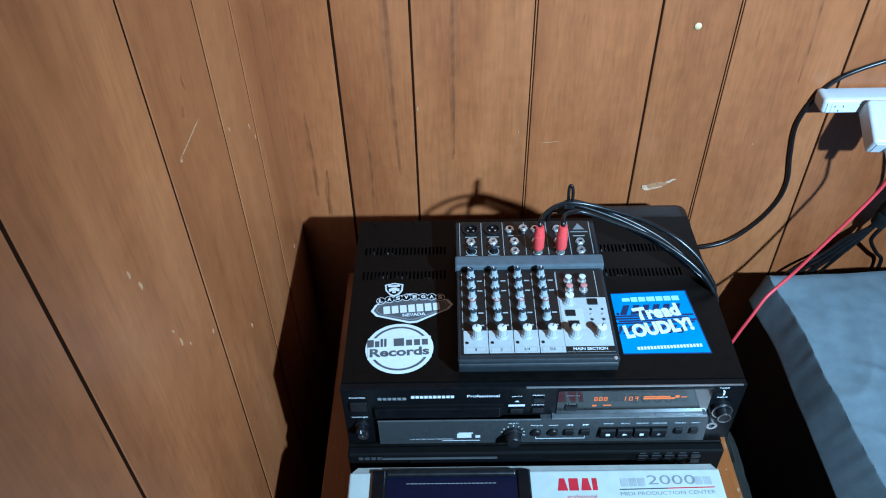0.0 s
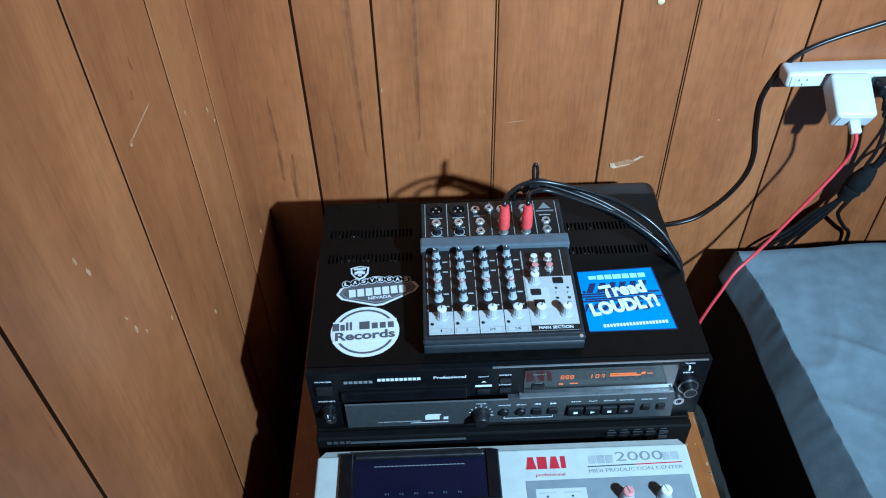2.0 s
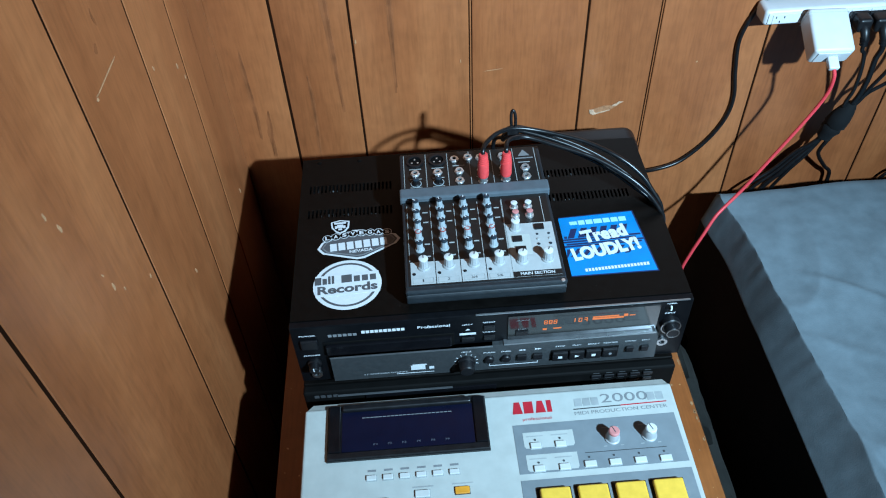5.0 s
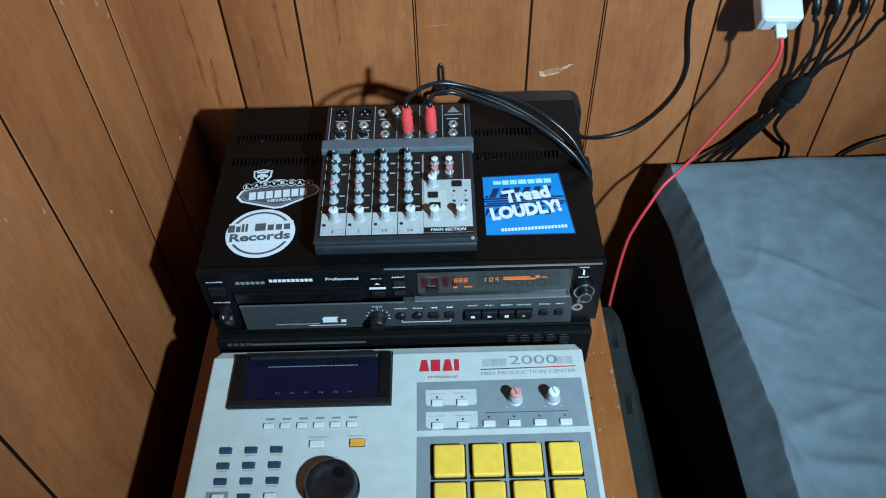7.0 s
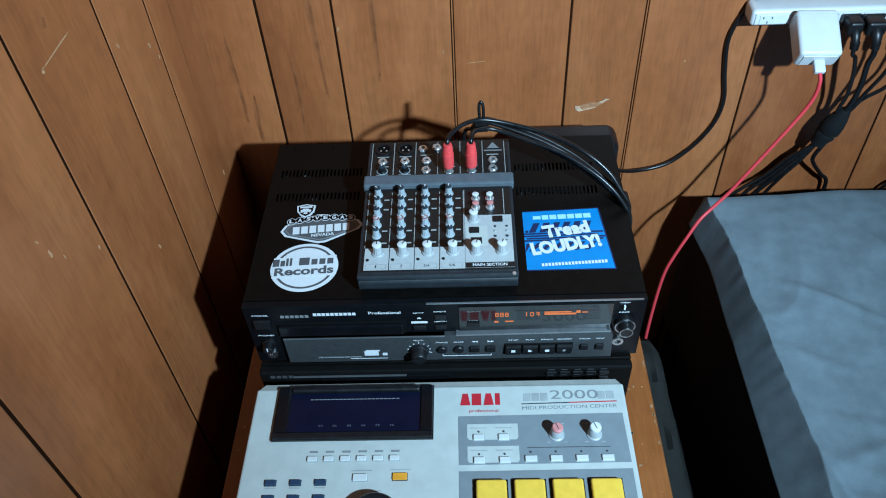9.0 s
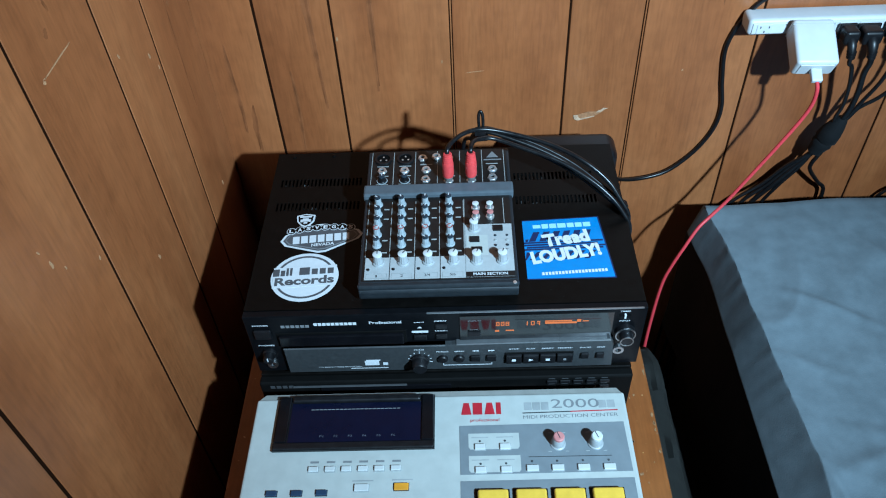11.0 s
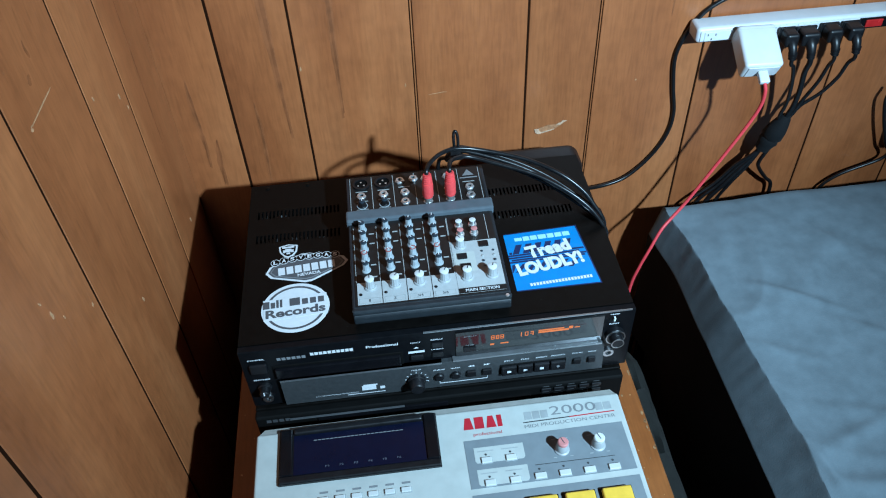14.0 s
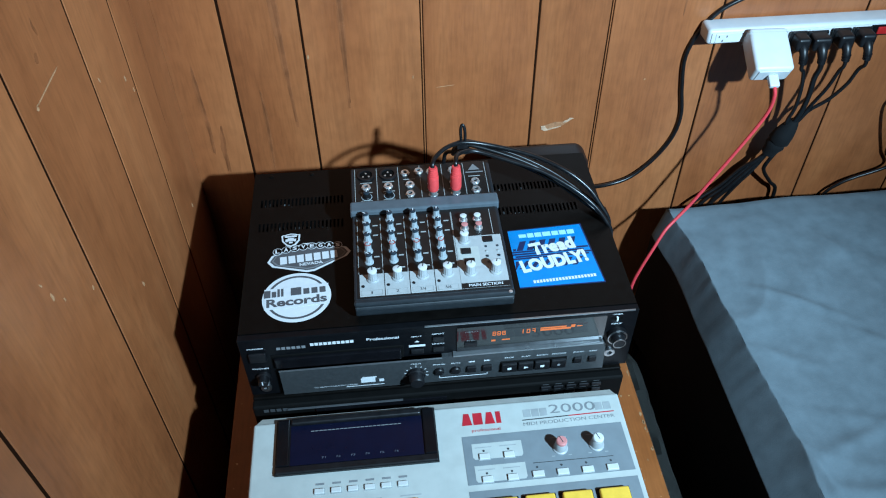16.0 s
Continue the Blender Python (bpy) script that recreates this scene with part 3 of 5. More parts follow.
part("lower_field", slab([(-0.201, 0.694), (0.209, 0.694), (0.207, 0.7445), (0.202, 0.749), (0.018, 0.7465), (0.008, 0.7445), (-0.201, 0.7445)], 0.006, front(0, 0, 0.0)), SILVER, rec, "dark grey brushed aluminium field")
part("bright_trim", slab([(0.014, 0.7445), (0.203, 0.7465), (0.203, 0.749), (0.014, 0.7470)], 0.0075, front(0, 0, 0.0)), SILVER_EDGE, rec)
part("shelf_line", slab([(-0.201, 0.742), (0.0, 0.742), (0.0, 0.7445), (-0.201, 0.7445)], 0.0066, front(0, 0, 0.0)), SILVER_EDGE, rec)
words("tray_print", "CD REWRITABLE RECORDER", 0.055, 0.0022, front(-0.135, 0.7035, -0.0062), INK, rec)
part("tray_line", plates([(-0.024, 0.024, -0.0004, 0.0004)], 0.0003, front(-0.098, 0.700, -0.0062)), INK, rec)
part("disc_emblem", merge(plates([(-0.010, 0.008, -0.005, 0.004), (-0.008, 0.010, 0.004, 0.006), (0.013, 0.019, -0.005, 0.0)], 0.0003, front(-0.093, 0.711, -0.0062))), INK, rec)
blocks("brand_block", letter_bars(6, 0.036, 0.0046), 0.0003, front(-0.1805, 0.780, 0), INK_GREY, rec, "dull grey plain blocks")
blocks("model_block", letter_bars(10, 0.053, 0.0046, 0.22), 0.0004, front(-0.1315, 0.783, 0), INK, rec, "white plain blocks")
words("line_name", "Professional", 0.039, 0.0050, front(-0.071, 0.7840, -0.0003), INK, rec, 0.02)
# left controls
words("print", "POWER", 0.020, 0.0026, front(-0.223, 0.783, -0.0003), INK, rec, 0.02)
part("power_button", box(-0.233, -0.212, -0.004, 0.0, 0.760, 0.776, 0.0014), BLACK_PLASTIC, rec)
words("print", "PHONES", 0.020, 0.0026, front(-0.223, 0.744, -0.0003), INK, rec, 0.02)
pk = part("phones_knob", turned([(0.0085, 0), (0.0085, 0.003), (0.0068, 0.004), (0.0062, 0.013), (0.005, 0.014)], front(-0.222, 0.729, 0), 24), BLACK_PLASTIC, rec, smooth=True)
part("pointer", plates([(-0.0006, 0.0006, 0.0, 0.0062)], 0.0006, front(-0.222, 0.729, -0.0139)), INK, pk)
part("phones_jack", ring(0.0033, 0.0066, 0.003, front(-0.222, 0.706, 0)), DULL, rec, smooth=True)
# middle controls
words("print", "EJECT", 0.013, 0.0022, front(-0.030, 0.782, -0.0003), INK, rec, 0.02)
part("eject_mark", slab([(-0.003, 0), (0.003, 0), (0, 0.003)], 0.0003, front(-0.030, 0.771, 0)), INK, rec)
part("eject_label", plates([(-0.010, 0.010, -0.0018, 0.0018)], 0.0003, front(-0.030, 0.764, 0)), INK, rec)
part("eject_button", box(-0.038, -0.022, -0.003, 0, 0.751, 0.759, 0.001), BLACK_PLASTIC, rec)
for x, z, t in ((-0.004, 0.784, "REPEAT"), (-0.004, 0.765, "UNDO")):
    words("print", t, 0.015, 0.0022, front(x, z, -0.0003), INK, rec, 0.02)
    part("small_button", box(x - 0.007, x + 0.007, -0.003, 0, z - 0.013, z - 0.005, 0.001), BLACK_PLASTIC, rec)
part("display_window", slab([(0.019, 0.748), (0.203, 0.750), (0.203, 0.794), (0.019, 0.793)], 0.002, front(0, 0, 0.0)), DISPLAY, rec, "smoked window with amber digits")
part("display_readout", merge(
    plates([(0.085 + i * 0.0058, 0.0894 + i * 0.0058, z, z + 0.0010) for i in range(3) for z in (0.774, 0.7772, 0.7804)] + [(0.085 + i * 0.0058, 0.0860 + i * 0.0058, 0.774, 0.7814) for i in range(3)] + [(0.0884 + i * 0.0058, 0.0894 + i * 0.0058, 0.774, 0.7814) for i in range(3)], 0.0003, front(-0.0225, 0.0, -0.002)),
    plates([(0.122, 0.1232, 0.774, 0.7814), (0.127, 0.1314, 0.7804, 0.7814), (0.127, 0.128, 0.774, 0.7814), (0.1304, 0.1314, 0.774, 0.7814), (0.127, 0.1314, 0.774, 0.775), (0.134, 0.138, 0.7804, 0.7814), (0.134, 0.138, 0.7772, 0.7782), (0.1368, 0.138, 0.774, 0.7814)], 0.0003, front(-0.0225, 0.0, -0.002)),
    plates([(0.144, 0.182, 0.776, 0.779), (0.144, 0.176, 0.780, 0.782), (0.182, 0.187, 0.7785, 0.783), (0.189, 0.196, 0.779, 0.7805), (0.084, 0.089, 0.763, 0.766), (0.097, 0.107, 0.764, 0.766)], 0.0003, front(-0.0225, 0.0, -0.002))), AMBER, rec, "lit amber digits and level bars")
words("print", "DISPLAY", 0.016, 0.0022, front(0.037, 0.785, -0.0023), INK_GREY, rec)
part("small_button", box(0.028, 0.044, -0.0045, -0.001, 0.757, 0.765, 0.001), BLACK_PLASTIC, rec)
words("print", "TIMER", 0.011, 0.002, front(0.036, 0.768, -0.0023), INK_GREY, rec)
# lower row
jog = part("multi_knob", turned([(0.0112, 0), (0.0112, 0.004), (0.0098, 0.005), (0.0093, 0.015), (0.0082, 0.0165)], front(-0.033, 0.7155, -0.006), 32), BLACK_PLASTIC, rec, smooth=True)
words("print", "MULTI", 0.012, 0.0022, front(-0.033, 0.7355, -0.0063), INK, rec, 0.02)
for k in range(9):
    a = radians(-20 + 27.5 * k)
    part("tick", plates([(0.0128, 0.0150 if k % 4 else 0.0165, -0.0004, 0.0004)], 0.0003, front(-0.033, 0.7155, -0.006) @ pose(0, 0, 0, 0, 0, math.degrees(a))), INK, rec)
for x, w, t in ((-0.004, 0.015, "FINALIZE"), (0.017, 0.012, "ERASE")):
    part("round_button", turned([(0.0064, 0), (0.0062, 0.003), (0.005, 0.0042)], front(x, 0.7170, -0.006), 20), BLACK_PLASTIC, rec, smooth=True)
    words("print", t, w, 0.0022, front(x, 0.7305, -0.0063), INK, rec, 0.02)
for x, d in ((0.037, -1), (0.057, 1)):
    part("skip_button", box(x - 0.006, x + 0.006, -0.0095, -0.006, 0.7115, 0.7225, 0.0012), BLACK_PLASTIC, rec)
    part("skip_mark", merge(slab([(-0.004 * d, -0.0015), (0, 0), (-0.004 * d, 0.0015)], 0.0003, front(x, 0.7305, -0.006)), slab([(0, -0.0015), (0.004 * d, 0), (0, 0.0015)], 0.0003, front(x, 0.7305, -0.006))), INK, rec)
part("bracket_line", plates([(-0.031, 0.031, -0.0004, 0.0004), (-0.031, -0.0302, 0, 0.004), (0.0302, 0.031, 0, 0.004)], 0.0003, front(0.027, 0.702, -0.006)), INK, rec)
part("transport_surround", box(0.0735, 0.1595, -0.0072, -0.005, 0.7065, 0.7255, 0.001), BLACK_DARK, rec)
for i, t in enumerate(("STOP", "PLAY", "READY", "RECORD")):
    x = 0.0850 + i * 0.0211
    key = part("transport_button", box(x - 0.0097, x + 0.0097, -0.0115, -0.007, 0.708, 0.724, 0.0012), BLACK_PLASTIC, rec)
    words("print", t, (0.012, 0.011, 0.015, 0.018)[i], 0.0022, front(x, 0.7325, -0.0063), INK, rec, 0.02)
    mark = ([(-0.0025, -0.002), (0.0025, -0.002), (0.0025, 0.002), (-0.0025, 0.002)], [(-0.0025, -0.0022), (0.003, 0), (-0.0025, 0.0022)],
            [(-0.0025, -0.002), (0.0025, -0.002), (0.0025, 0.002), (-0.0025, 0.002)], [(0.0022 * math.cos(a), 0.0022 * math.sin(a)) for a in (0, 1.05, 2.1, 3.14, 4.19, 5.24)])[i]
    part("key_mark", slab(mark, 0.0003, front(x, 0.716, -0.0115)), INK if i < 3 else INK_GREY, key)
for x, t in ((0.1735, "SYNC REC"), (0.1925, "INPUT")):
    part("square_button", box(x - 0.005, x + 0.005, -0.0095, -0.006, 0.7125, 0.7225, 0.0012), BLACK_PLASTIC, rec)
    words("print", t, 0.014 if x < 0.18 else 0.010, 0.0022, front(x, 0.7325, -0.0063), INK, rec, 0.02)
# right controls
words("print", "TIMER", 0.013, 0.002, front(0.2165, 0.7935, -0.0003), INK, rec, 0.02)
part("mode_slot", plates([(-0.007, 0.007, -0.002, 0.002)], 0.0004, front(0.2165, 0.786, 0)), BLACK_DARK, rec)
part("mode_tab", plates([(-0.001, 0.001, -0.003, 0.003)], 0.003, front(0.2165, 0.786, 0)), INK, rec)
words("print", "INPUT", 0.013, 0.0022, front(0.2175, 0.7755, -0.0003), INK, rec, 0.02)
big = part("level_knob_outer", turned([(0.0125, 0), (0.0125, 0.006), (0.0115, 0.007)], front(0.2195, 0.756, 0), 28), BLACK_PLASTIC, rec, smooth=True)
part("level_knob_inner", turned([(0.0085, 0.006), (0.0082, 0.016), (0.0072, 0.017)], front(0.2195, 0.756, 0), 24), BLACK_PLASTIC, rec, smooth=True)
part("knob_rim", ring(0.0112, 0.0126, 0.0012, front(0.2195, 0.756, -0.0066)), DULL, big, smooth=True)
part("knob_rim", ring(0.0070, 0.0082, 0.001, front(0.2195, 0.756, -0.0166)), DULL, big, smooth=True)
part("input_jack", ring(0.0036, 0.0070, 0.003, front(0.2155, 0.720, 0)), DULL, rec, smooth=True)

# ---- stickers on the lid ----
LZ = RZ1 + 0.0002
moon = thing("round_sticker", "round white vinyl sticker with grey ring and lettering", "sticker")
mc = flat(-0.1735, 0.0625, LZ, 3)
part("vinyl", turned([(0.0425, 0), (0.0425, 0.0003)], mc @ Matrix.Diagonal((1, 0.95, 1, 1)), 56), WHITE_VINYL, moon)
part("grey_ring", ring(0.0345, 0.0375, 0.0002, mc @ Matrix.Translation((0, 0, 0.0003)) @ Matrix.Diagonal((1, 0.95, 1, 1)), 56), GREY_VINYL, moon)
part("white_band", slab([(-0.0405, -0.0165), (0.0405, -0.0165), (0.0405, 0.0175), (-0.0405, 0.0175)], 0.0002, mc @ Matrix.Translation((0, 0, 0.0005)) @ Matrix.Diagonal((0.98, 1, 1, 1))), WHITE_VINYL, moon)
blocks("name_block", [(-0.040, -0.032, 0.003, 0.015), (-0.0305, -0.025, 0.003, 0.0125), (-0.0235, -0.0205, 0.003, 0.016), (-0.0190, -0.016, 0.003, 0.016), (-0.007, 0.006, 0.003, 0.0155), (0.0085, 0.016, 0.003, 0.0125), (0.0185, 0.026, 0.003, 0.0125), (0.0285, 0.036, 0.003, 0.0125)], 0.0002, mc @ Matrix.Translation((0, 0, 0.0007)), GREY_VINYL, moon, "grey plain blocks")
words("lettering", "Records", 0.074, 0.0135, mc @ Matrix.Translation((0, -0.0065, 0.0009)), GREY_VINYL, moon, 0.035)

crest = thing("crest_sticker", "silver and black diamond-shaped vinyl sticker with small shield", "sticker")
cc = flat(-0.161, 0.1305, LZ, 2)
diamond = [(-0.0525, -0.003), (-0.047, 0.008), (-0.030, 0.0165), (-0.006, 0.0265), (0.004, 0.0265), (0.030, 0.0185), (0.050, 0.013), (0.0555, 0.004), (0.050, -0.004), (0.008, -0.0255), (-0.002, -0.0265), (-0.046, -0.012)]
part("vinyl", slab(diamond, 0.0003, cc), WHITE_VINYL, crest)
part("dark_field", slab([(x * 0.93, y * 0.88) for x, y in diamond], 0.0002, cc @ Matrix.Translation((0, 0, 0.0003))), GREY_VINYL, crest)
part("inner_line", slab([(x * 0.88, y * 0.80) for x, y in diamond], 0.0002, cc @ Matrix.Translation((0, 0, 0.0005))), INK_GREY, crest)
part("inner_field", slab([(x * 0.85, y * 0.74) for x, y in diamond], 0.0002, cc @ Matrix.Translation((0, 0, 0.0007))), GREY_VINYL, crest)
blocks("team_block", letter_bars(7, 0.076, 0.0130, 0.20), 0.0003, cc @ pose(0.002, -0.001, 0.0009, 0, 0, 3), WHITE_VINYL, crest, "silver plain blocks")
for i, ch in enumerate("LASVEGAS"):
    x = -0.0395 + i * 0.0112
    y = 0.0135 + 0.0045 * math.sin(math.pi * (i + 0.5) / 8) + 0.003 * i / 8
    part("letter_disc", turned([(0.0062, 0), (0.0062, 0.0002)], cc @ flat(x, y, 0.0008), 20), WHITE_VINYL, crest)
    part("letter_field", turned([(0.0053, 0), (0.0053, 0.0002)], cc @ flat(x, y, 0.0010), 20), BLACK_STEEL, crest)
    words("letter", ch, 0.0056, 0.0066, cc @ flat(x, y, 0.0014), WHITE_VINYL, crest, 0.04)
words("town", "NEVADA", 0.030, 0.0052, cc @ flat(0.004, -0.0125, 0.0013, 3), WHITE_VINYL, crest, 0.03)
shield = [(-0.0125, 0.009), (-0.006, 0.0105), (0, 0.012), (0.006, 0.0105), (0.0125, 0.009), (0.0115, -0.002), (0.006, -0.010), (0, -0.0135), (-0.006, -0.010), (-0.0115, -0.002)]
sc = flat(-0.1845, 0.1645, LZ, 2)
part("shield", slab(shield, 0.0012, sc), WHITE_VINYL, crest)
part("shield_field", slab([(x * 0.82, y * 0.82) for x, y in shield], 0.0002, sc @ Matrix.Translation((0, 0, 0.0012))), BLACK_STEEL, crest)
part("shield_marks", plates([(-0.008, 0.008, 0.0045, 0.0075), (-0.004, 0.004, -0.003, 0.003), (-0.007, -0.004, -0.004, 0.001), (0.004, 0.007, -0.004, 0.001), (-0.0025, 0.0025, -0.007, -0.004)], 0.0002, sc @ Matrix.Translation((0, 0, 0.0014))), WHITE_VINYL, crest)

ad = thing("blue_sticker", "square blue vinyl sticker with white slogan and dark edge", "sticker")
def on_ad(u, v, h=0.0):
    """A place on the sticker, u and v from 0 to 1."""
    x = 0.1035 + u * (0.1005 + 0.0085 * (1 - v))
    return Vector((x, 0.0475 + v * (0.1045 + 0.0045 * u), LZ + h))
def on_quad(pts, lift, h):
    bm = bmesh.new()
    lo, hi = [], []
    for u, v in pts:
        p = on_ad(u, v, lift)
        lo.append(bm.verts.new(p))
        hi.append(bm.verts.new(p + Vector((0, 0, h))))
    bm.faces.new(hi)
    bm.faces.new(list(reversed(lo)))
    for i in range(len(pts)):
        j = (i + 1) % len(pts)
        bm.faces.new((lo[i], lo[j], hi[j], hi[i]))
    bmesh.ops.recalc_face_normals(bm, faces=list(bm.faces))
    return bm
part("border", on_quad([(0, 0), (1, 0), (1, 1), (0, 1)], 0, 0.0003), NAVY_VINYL, ad)
part("vinyl", on_quad([(0.0, 0.015), (0.985, 0.015), (0.98, 0.985), (0.0, 0.985)], 0.0003, 0.0001), BLUE_VINYL, ad)
for k in range(7):
    part("stripe", on_quad([(0.06 + k * 0.13, 0.62), (0.14 + k * 0.13, 0.62), (0.21 + k * 0.13, 0.78), (0.13 + k * 0.13, 0.78)] if k < 6 else [(0.02, 0.62), (0.05, 0.62), (0.06, 0.66), (0.02, 0.66)], 0.0005, 0.0001), NAVY_VINYL, ad)
    part("stripe", on_quad([(0.02 + k * 0.13, 0.44), (0.08 + k * 0.13, 0.44), (0.01 + max(0, k * 0.13 - 0.04), 0.31), (max(0.0, k * 0.13 - 0.09), 0.31)], 0.0005, 0.0001), NAVY_VINYL, ad)
for v, u0, u1 in ((0.585, 0.0, 0.97), (0.545, 0.0, 0.9), (0.505, 0.03, 0.98), (0.47, 0.0, 0.95)):
    part("hatch", on_quad([(u0, v), (u1, v), (u1, v + 0.027), (u0, v + 0.027)], 0.0005, 0.0001), NAVY_VINYL, ad)
amid = on_ad(0.5, 0.5)
blocks("maker_block", [(-0.039, -0.029, -0.003, 0.003), (-0.0275, -0.019, -0.004, 0.004), (-0.0175, -0.0085, -0.004, 0.004), (-0.007, 0.004, -0.004, 0.004), (0.0055, 0.0145, -0.004, 0.004), (0.016, 0.025, -0.004, 0.004), (0.0265, 0.036, -0.004, 0.004)], 0.0001, flat(on_ad(0.48, 0).x, on_ad(0.5, 0.875).y, LZ + 0.0005, 2), CYAN_VINYL, ad, "pale cyan plain blocks")
words("slogan", "Tread", 0.060, 0.0225, flat(on_ad(0.52, 0.65).x, on_ad(0.5, 0.655).y, LZ + 0.0008, 9), WHITE_VINYL, ad, 0.058)
words("slogan", "LOUDLY!", 0.089, 0.0225, flat(on_ad(0.485, 0.4).x, on_ad(0.5, 0.40).y, LZ + 0.0008, 9), WHITE_VINYL, ad, 0.058)
blocks("address_block", letter_bars(20, 0.082, 0.0048, 0.28), 0.0001, flat(on_ad(0.55, 0.1).x, on_ad(0.5, 0.105).y, LZ + 0.0005, 3), WHITE_VINYL, ad, "white plain blocks")

# ---- small mixer on the recorder ----
mixer = thing("audio_mixer", "small compact audio mixer, black face with grey and white knobs", "audio mixer")
mixer.scale, mixer.location = (1, 0.985, 1), (0, 0.0085, 0)
MX0, MX1, MB = -0.1005, 0.0905, RZ1 + 0.003


def mz(y):
    """Height of the mixer's face at y."""
    return 0.8285 + (y - 0.02) * 0.055


def wedge(x0, x1, y0, y1, lift0, lift1, thick, bevel=0.0):
    """A plate that follows the sloping face."""
    bm = bmesh.new()
    c = [(x, y, mz(y) + l) for l in (lift0, lift1) for x, y in ((x0, y0), (x1, y0), (x1, y1), (x0, y1))]
    v = [bm.verts.new(p) for p in c]
    for f in ((3, 2, 1, 0), (4, 5, 6, 7), (0, 1, 5, 4), (1, 2, 6, 5), (2, 3, 7, 6), (3, 0, 4, 7)):
        bm.faces.new([v[i] for i in f])
    if bevel:
        bmesh.ops.bevel(bm, geom=list(bm.edges), offset=bevel, segments=2, affect="EDGES", profile=0.5, clamp_overlap=True)
    return bm


bm = bmesh.new()
prof = [(0.013, MB), (0.009, MB + 0.005), (0.0085, 0.819), (0.0165, mz(0.016) + 0.0002), (0.249, mz(0.249)), (0.254, mz(0.249) - 0.004), (0.252, MB)]
L, R = [[bm.verts.new((x, y, z)) for y, z in prof] for x in (MX0, MX1)]
bm.faces.new(L)
bm.faces.new(list(reversed(R)))
for i in range(len(prof)):
    j = (i + 1) % len(prof)
    bm.faces.new((L[j], L[i], R[i], R[j]))
bmesh.ops.recalc_face_normals(bm, faces=list(bm.faces))
bmesh.ops.bevel(bm, geom=list(bm.edges), offset=0.0018, segments=2, affect="EDGES", profile=0.5, clamp_overlap=True)
part("body", bm, MIXER_BODY, mixer, "dark slate plastic body")
for x in (-0.09, 0.08):
    for y in (0.03, 0.23):
        part("foot", turned([(0.006, 0), (0.007, 0.0035)], flat(x, y, RZ1), 12), RUBBER, mixer)
part("face", wedge(MX0 + 0.004, MX1 - 0.004, 0.018, 0.158, -0.0005, 0.0006, 0), MIXER_FACE, mixer)
part("connector_face", wedge(MX0 + 0.004, MX1 - 0.004, 0.180, 0.248, -0.0005, 0.0006, 0), MIXER_FACE, mixer)
part("ridge", wedge(MX0 - 0.002, MX1 + 0.002, 0.157, 0.177, -0.006, 0.0075, 0, 0.0025), MIXER_RIDGE, mixer, "blue-grey plastic cross bar")
part("front_lip", wedge(MX0 - 0.0005, MX1 + 0.0005, 0.0085, 0.0165, -0.006, 0.0012, 0, 0.0024), MIXER_BODY, mixer)
part("lip_screw", turned([(0.0025, 0), (0.0022, 0.001)], flat(0.0855, 0.0105, mz(0.01) + 0.001), 12), CHROME, mixer, smooth=True)
F = 0.0007
# light strip along the front, one field a channel
for i in range(4):
    x0 = -0.0935 + i * 0.0305
    fld = part("channel_field", wedge(x0, x0 + 0.0295, 0.020, 0.0545, 0.0004, 0.0010, 0), MIXER_WHITE, mixer)
    part("number_frame", merge(wedge(x0 + 0.002, x0 + 0.027, 0.0215, 0.0220, 0.001, 0.0012, 0), wedge(x0 + 0.002, x0 + 0.027, 0.0285, 0.0290, 0.001, 0.0012, 0),
         wedge(x0 + 0.002, x0 + 0.0025, 0.0215, 0.029, 0.001, 0.0012, 0), wedge(x0 + 0.0265, x0 + 0.027, 0.0215, 0.029, 0.001, 0.0012, 0)), LIGHT_INK, fld)
    words("number", ("1", "2", "3/4", "5/6")[i], (0.0015, 0.003, 0.007, 0.007)[i], 0.0042, flat(x0 + 0.0145, 0.0253, mz(0.0253) + 0.0013), DARK_INK, fld)
    part("channel_rule", wedge(x0 + 0.0285, x0 + 0.0293, 0.055, 0.150, 0.0005, 0.0009, 0), LIGHT_INK, mixer)
    for y in (0.062, 0.082, 0.119, 0.136):
        part("tick_print", wedge(x0 + 0.019, x0 + 0.0255, y, y + 0.0018, 0.0005, 0.0009, 0), LIGHT_INK, mixer)
    part("level_led", turned([(0.002, 0), (0.002, 0.0008), (0.001, 0.0014)], flat(x0 + 0.004, 0.0355, mz(0.0355) + 0.001), 10), BLACK_PLASTIC, mixer, smooth=True)
part("main_field", wedge(0.0285, 0.0865, 0.0205, 0.106, 0.0004, 0.0010, 0), MIXER_WHITE, mixer, "pale grey main section field")
part("main_label", wedge(0.0285, 0.0865, 0.0205, 0.0285, 0.0010, 0.0013, 0), MIXER_FACE, mixer)
words("main_words", "MAIN SECTION", 0.041, 0.0046, flat(0.0575, 0.0245, mz(0.0245) + 0.0016), INK, mixer, 0.02)


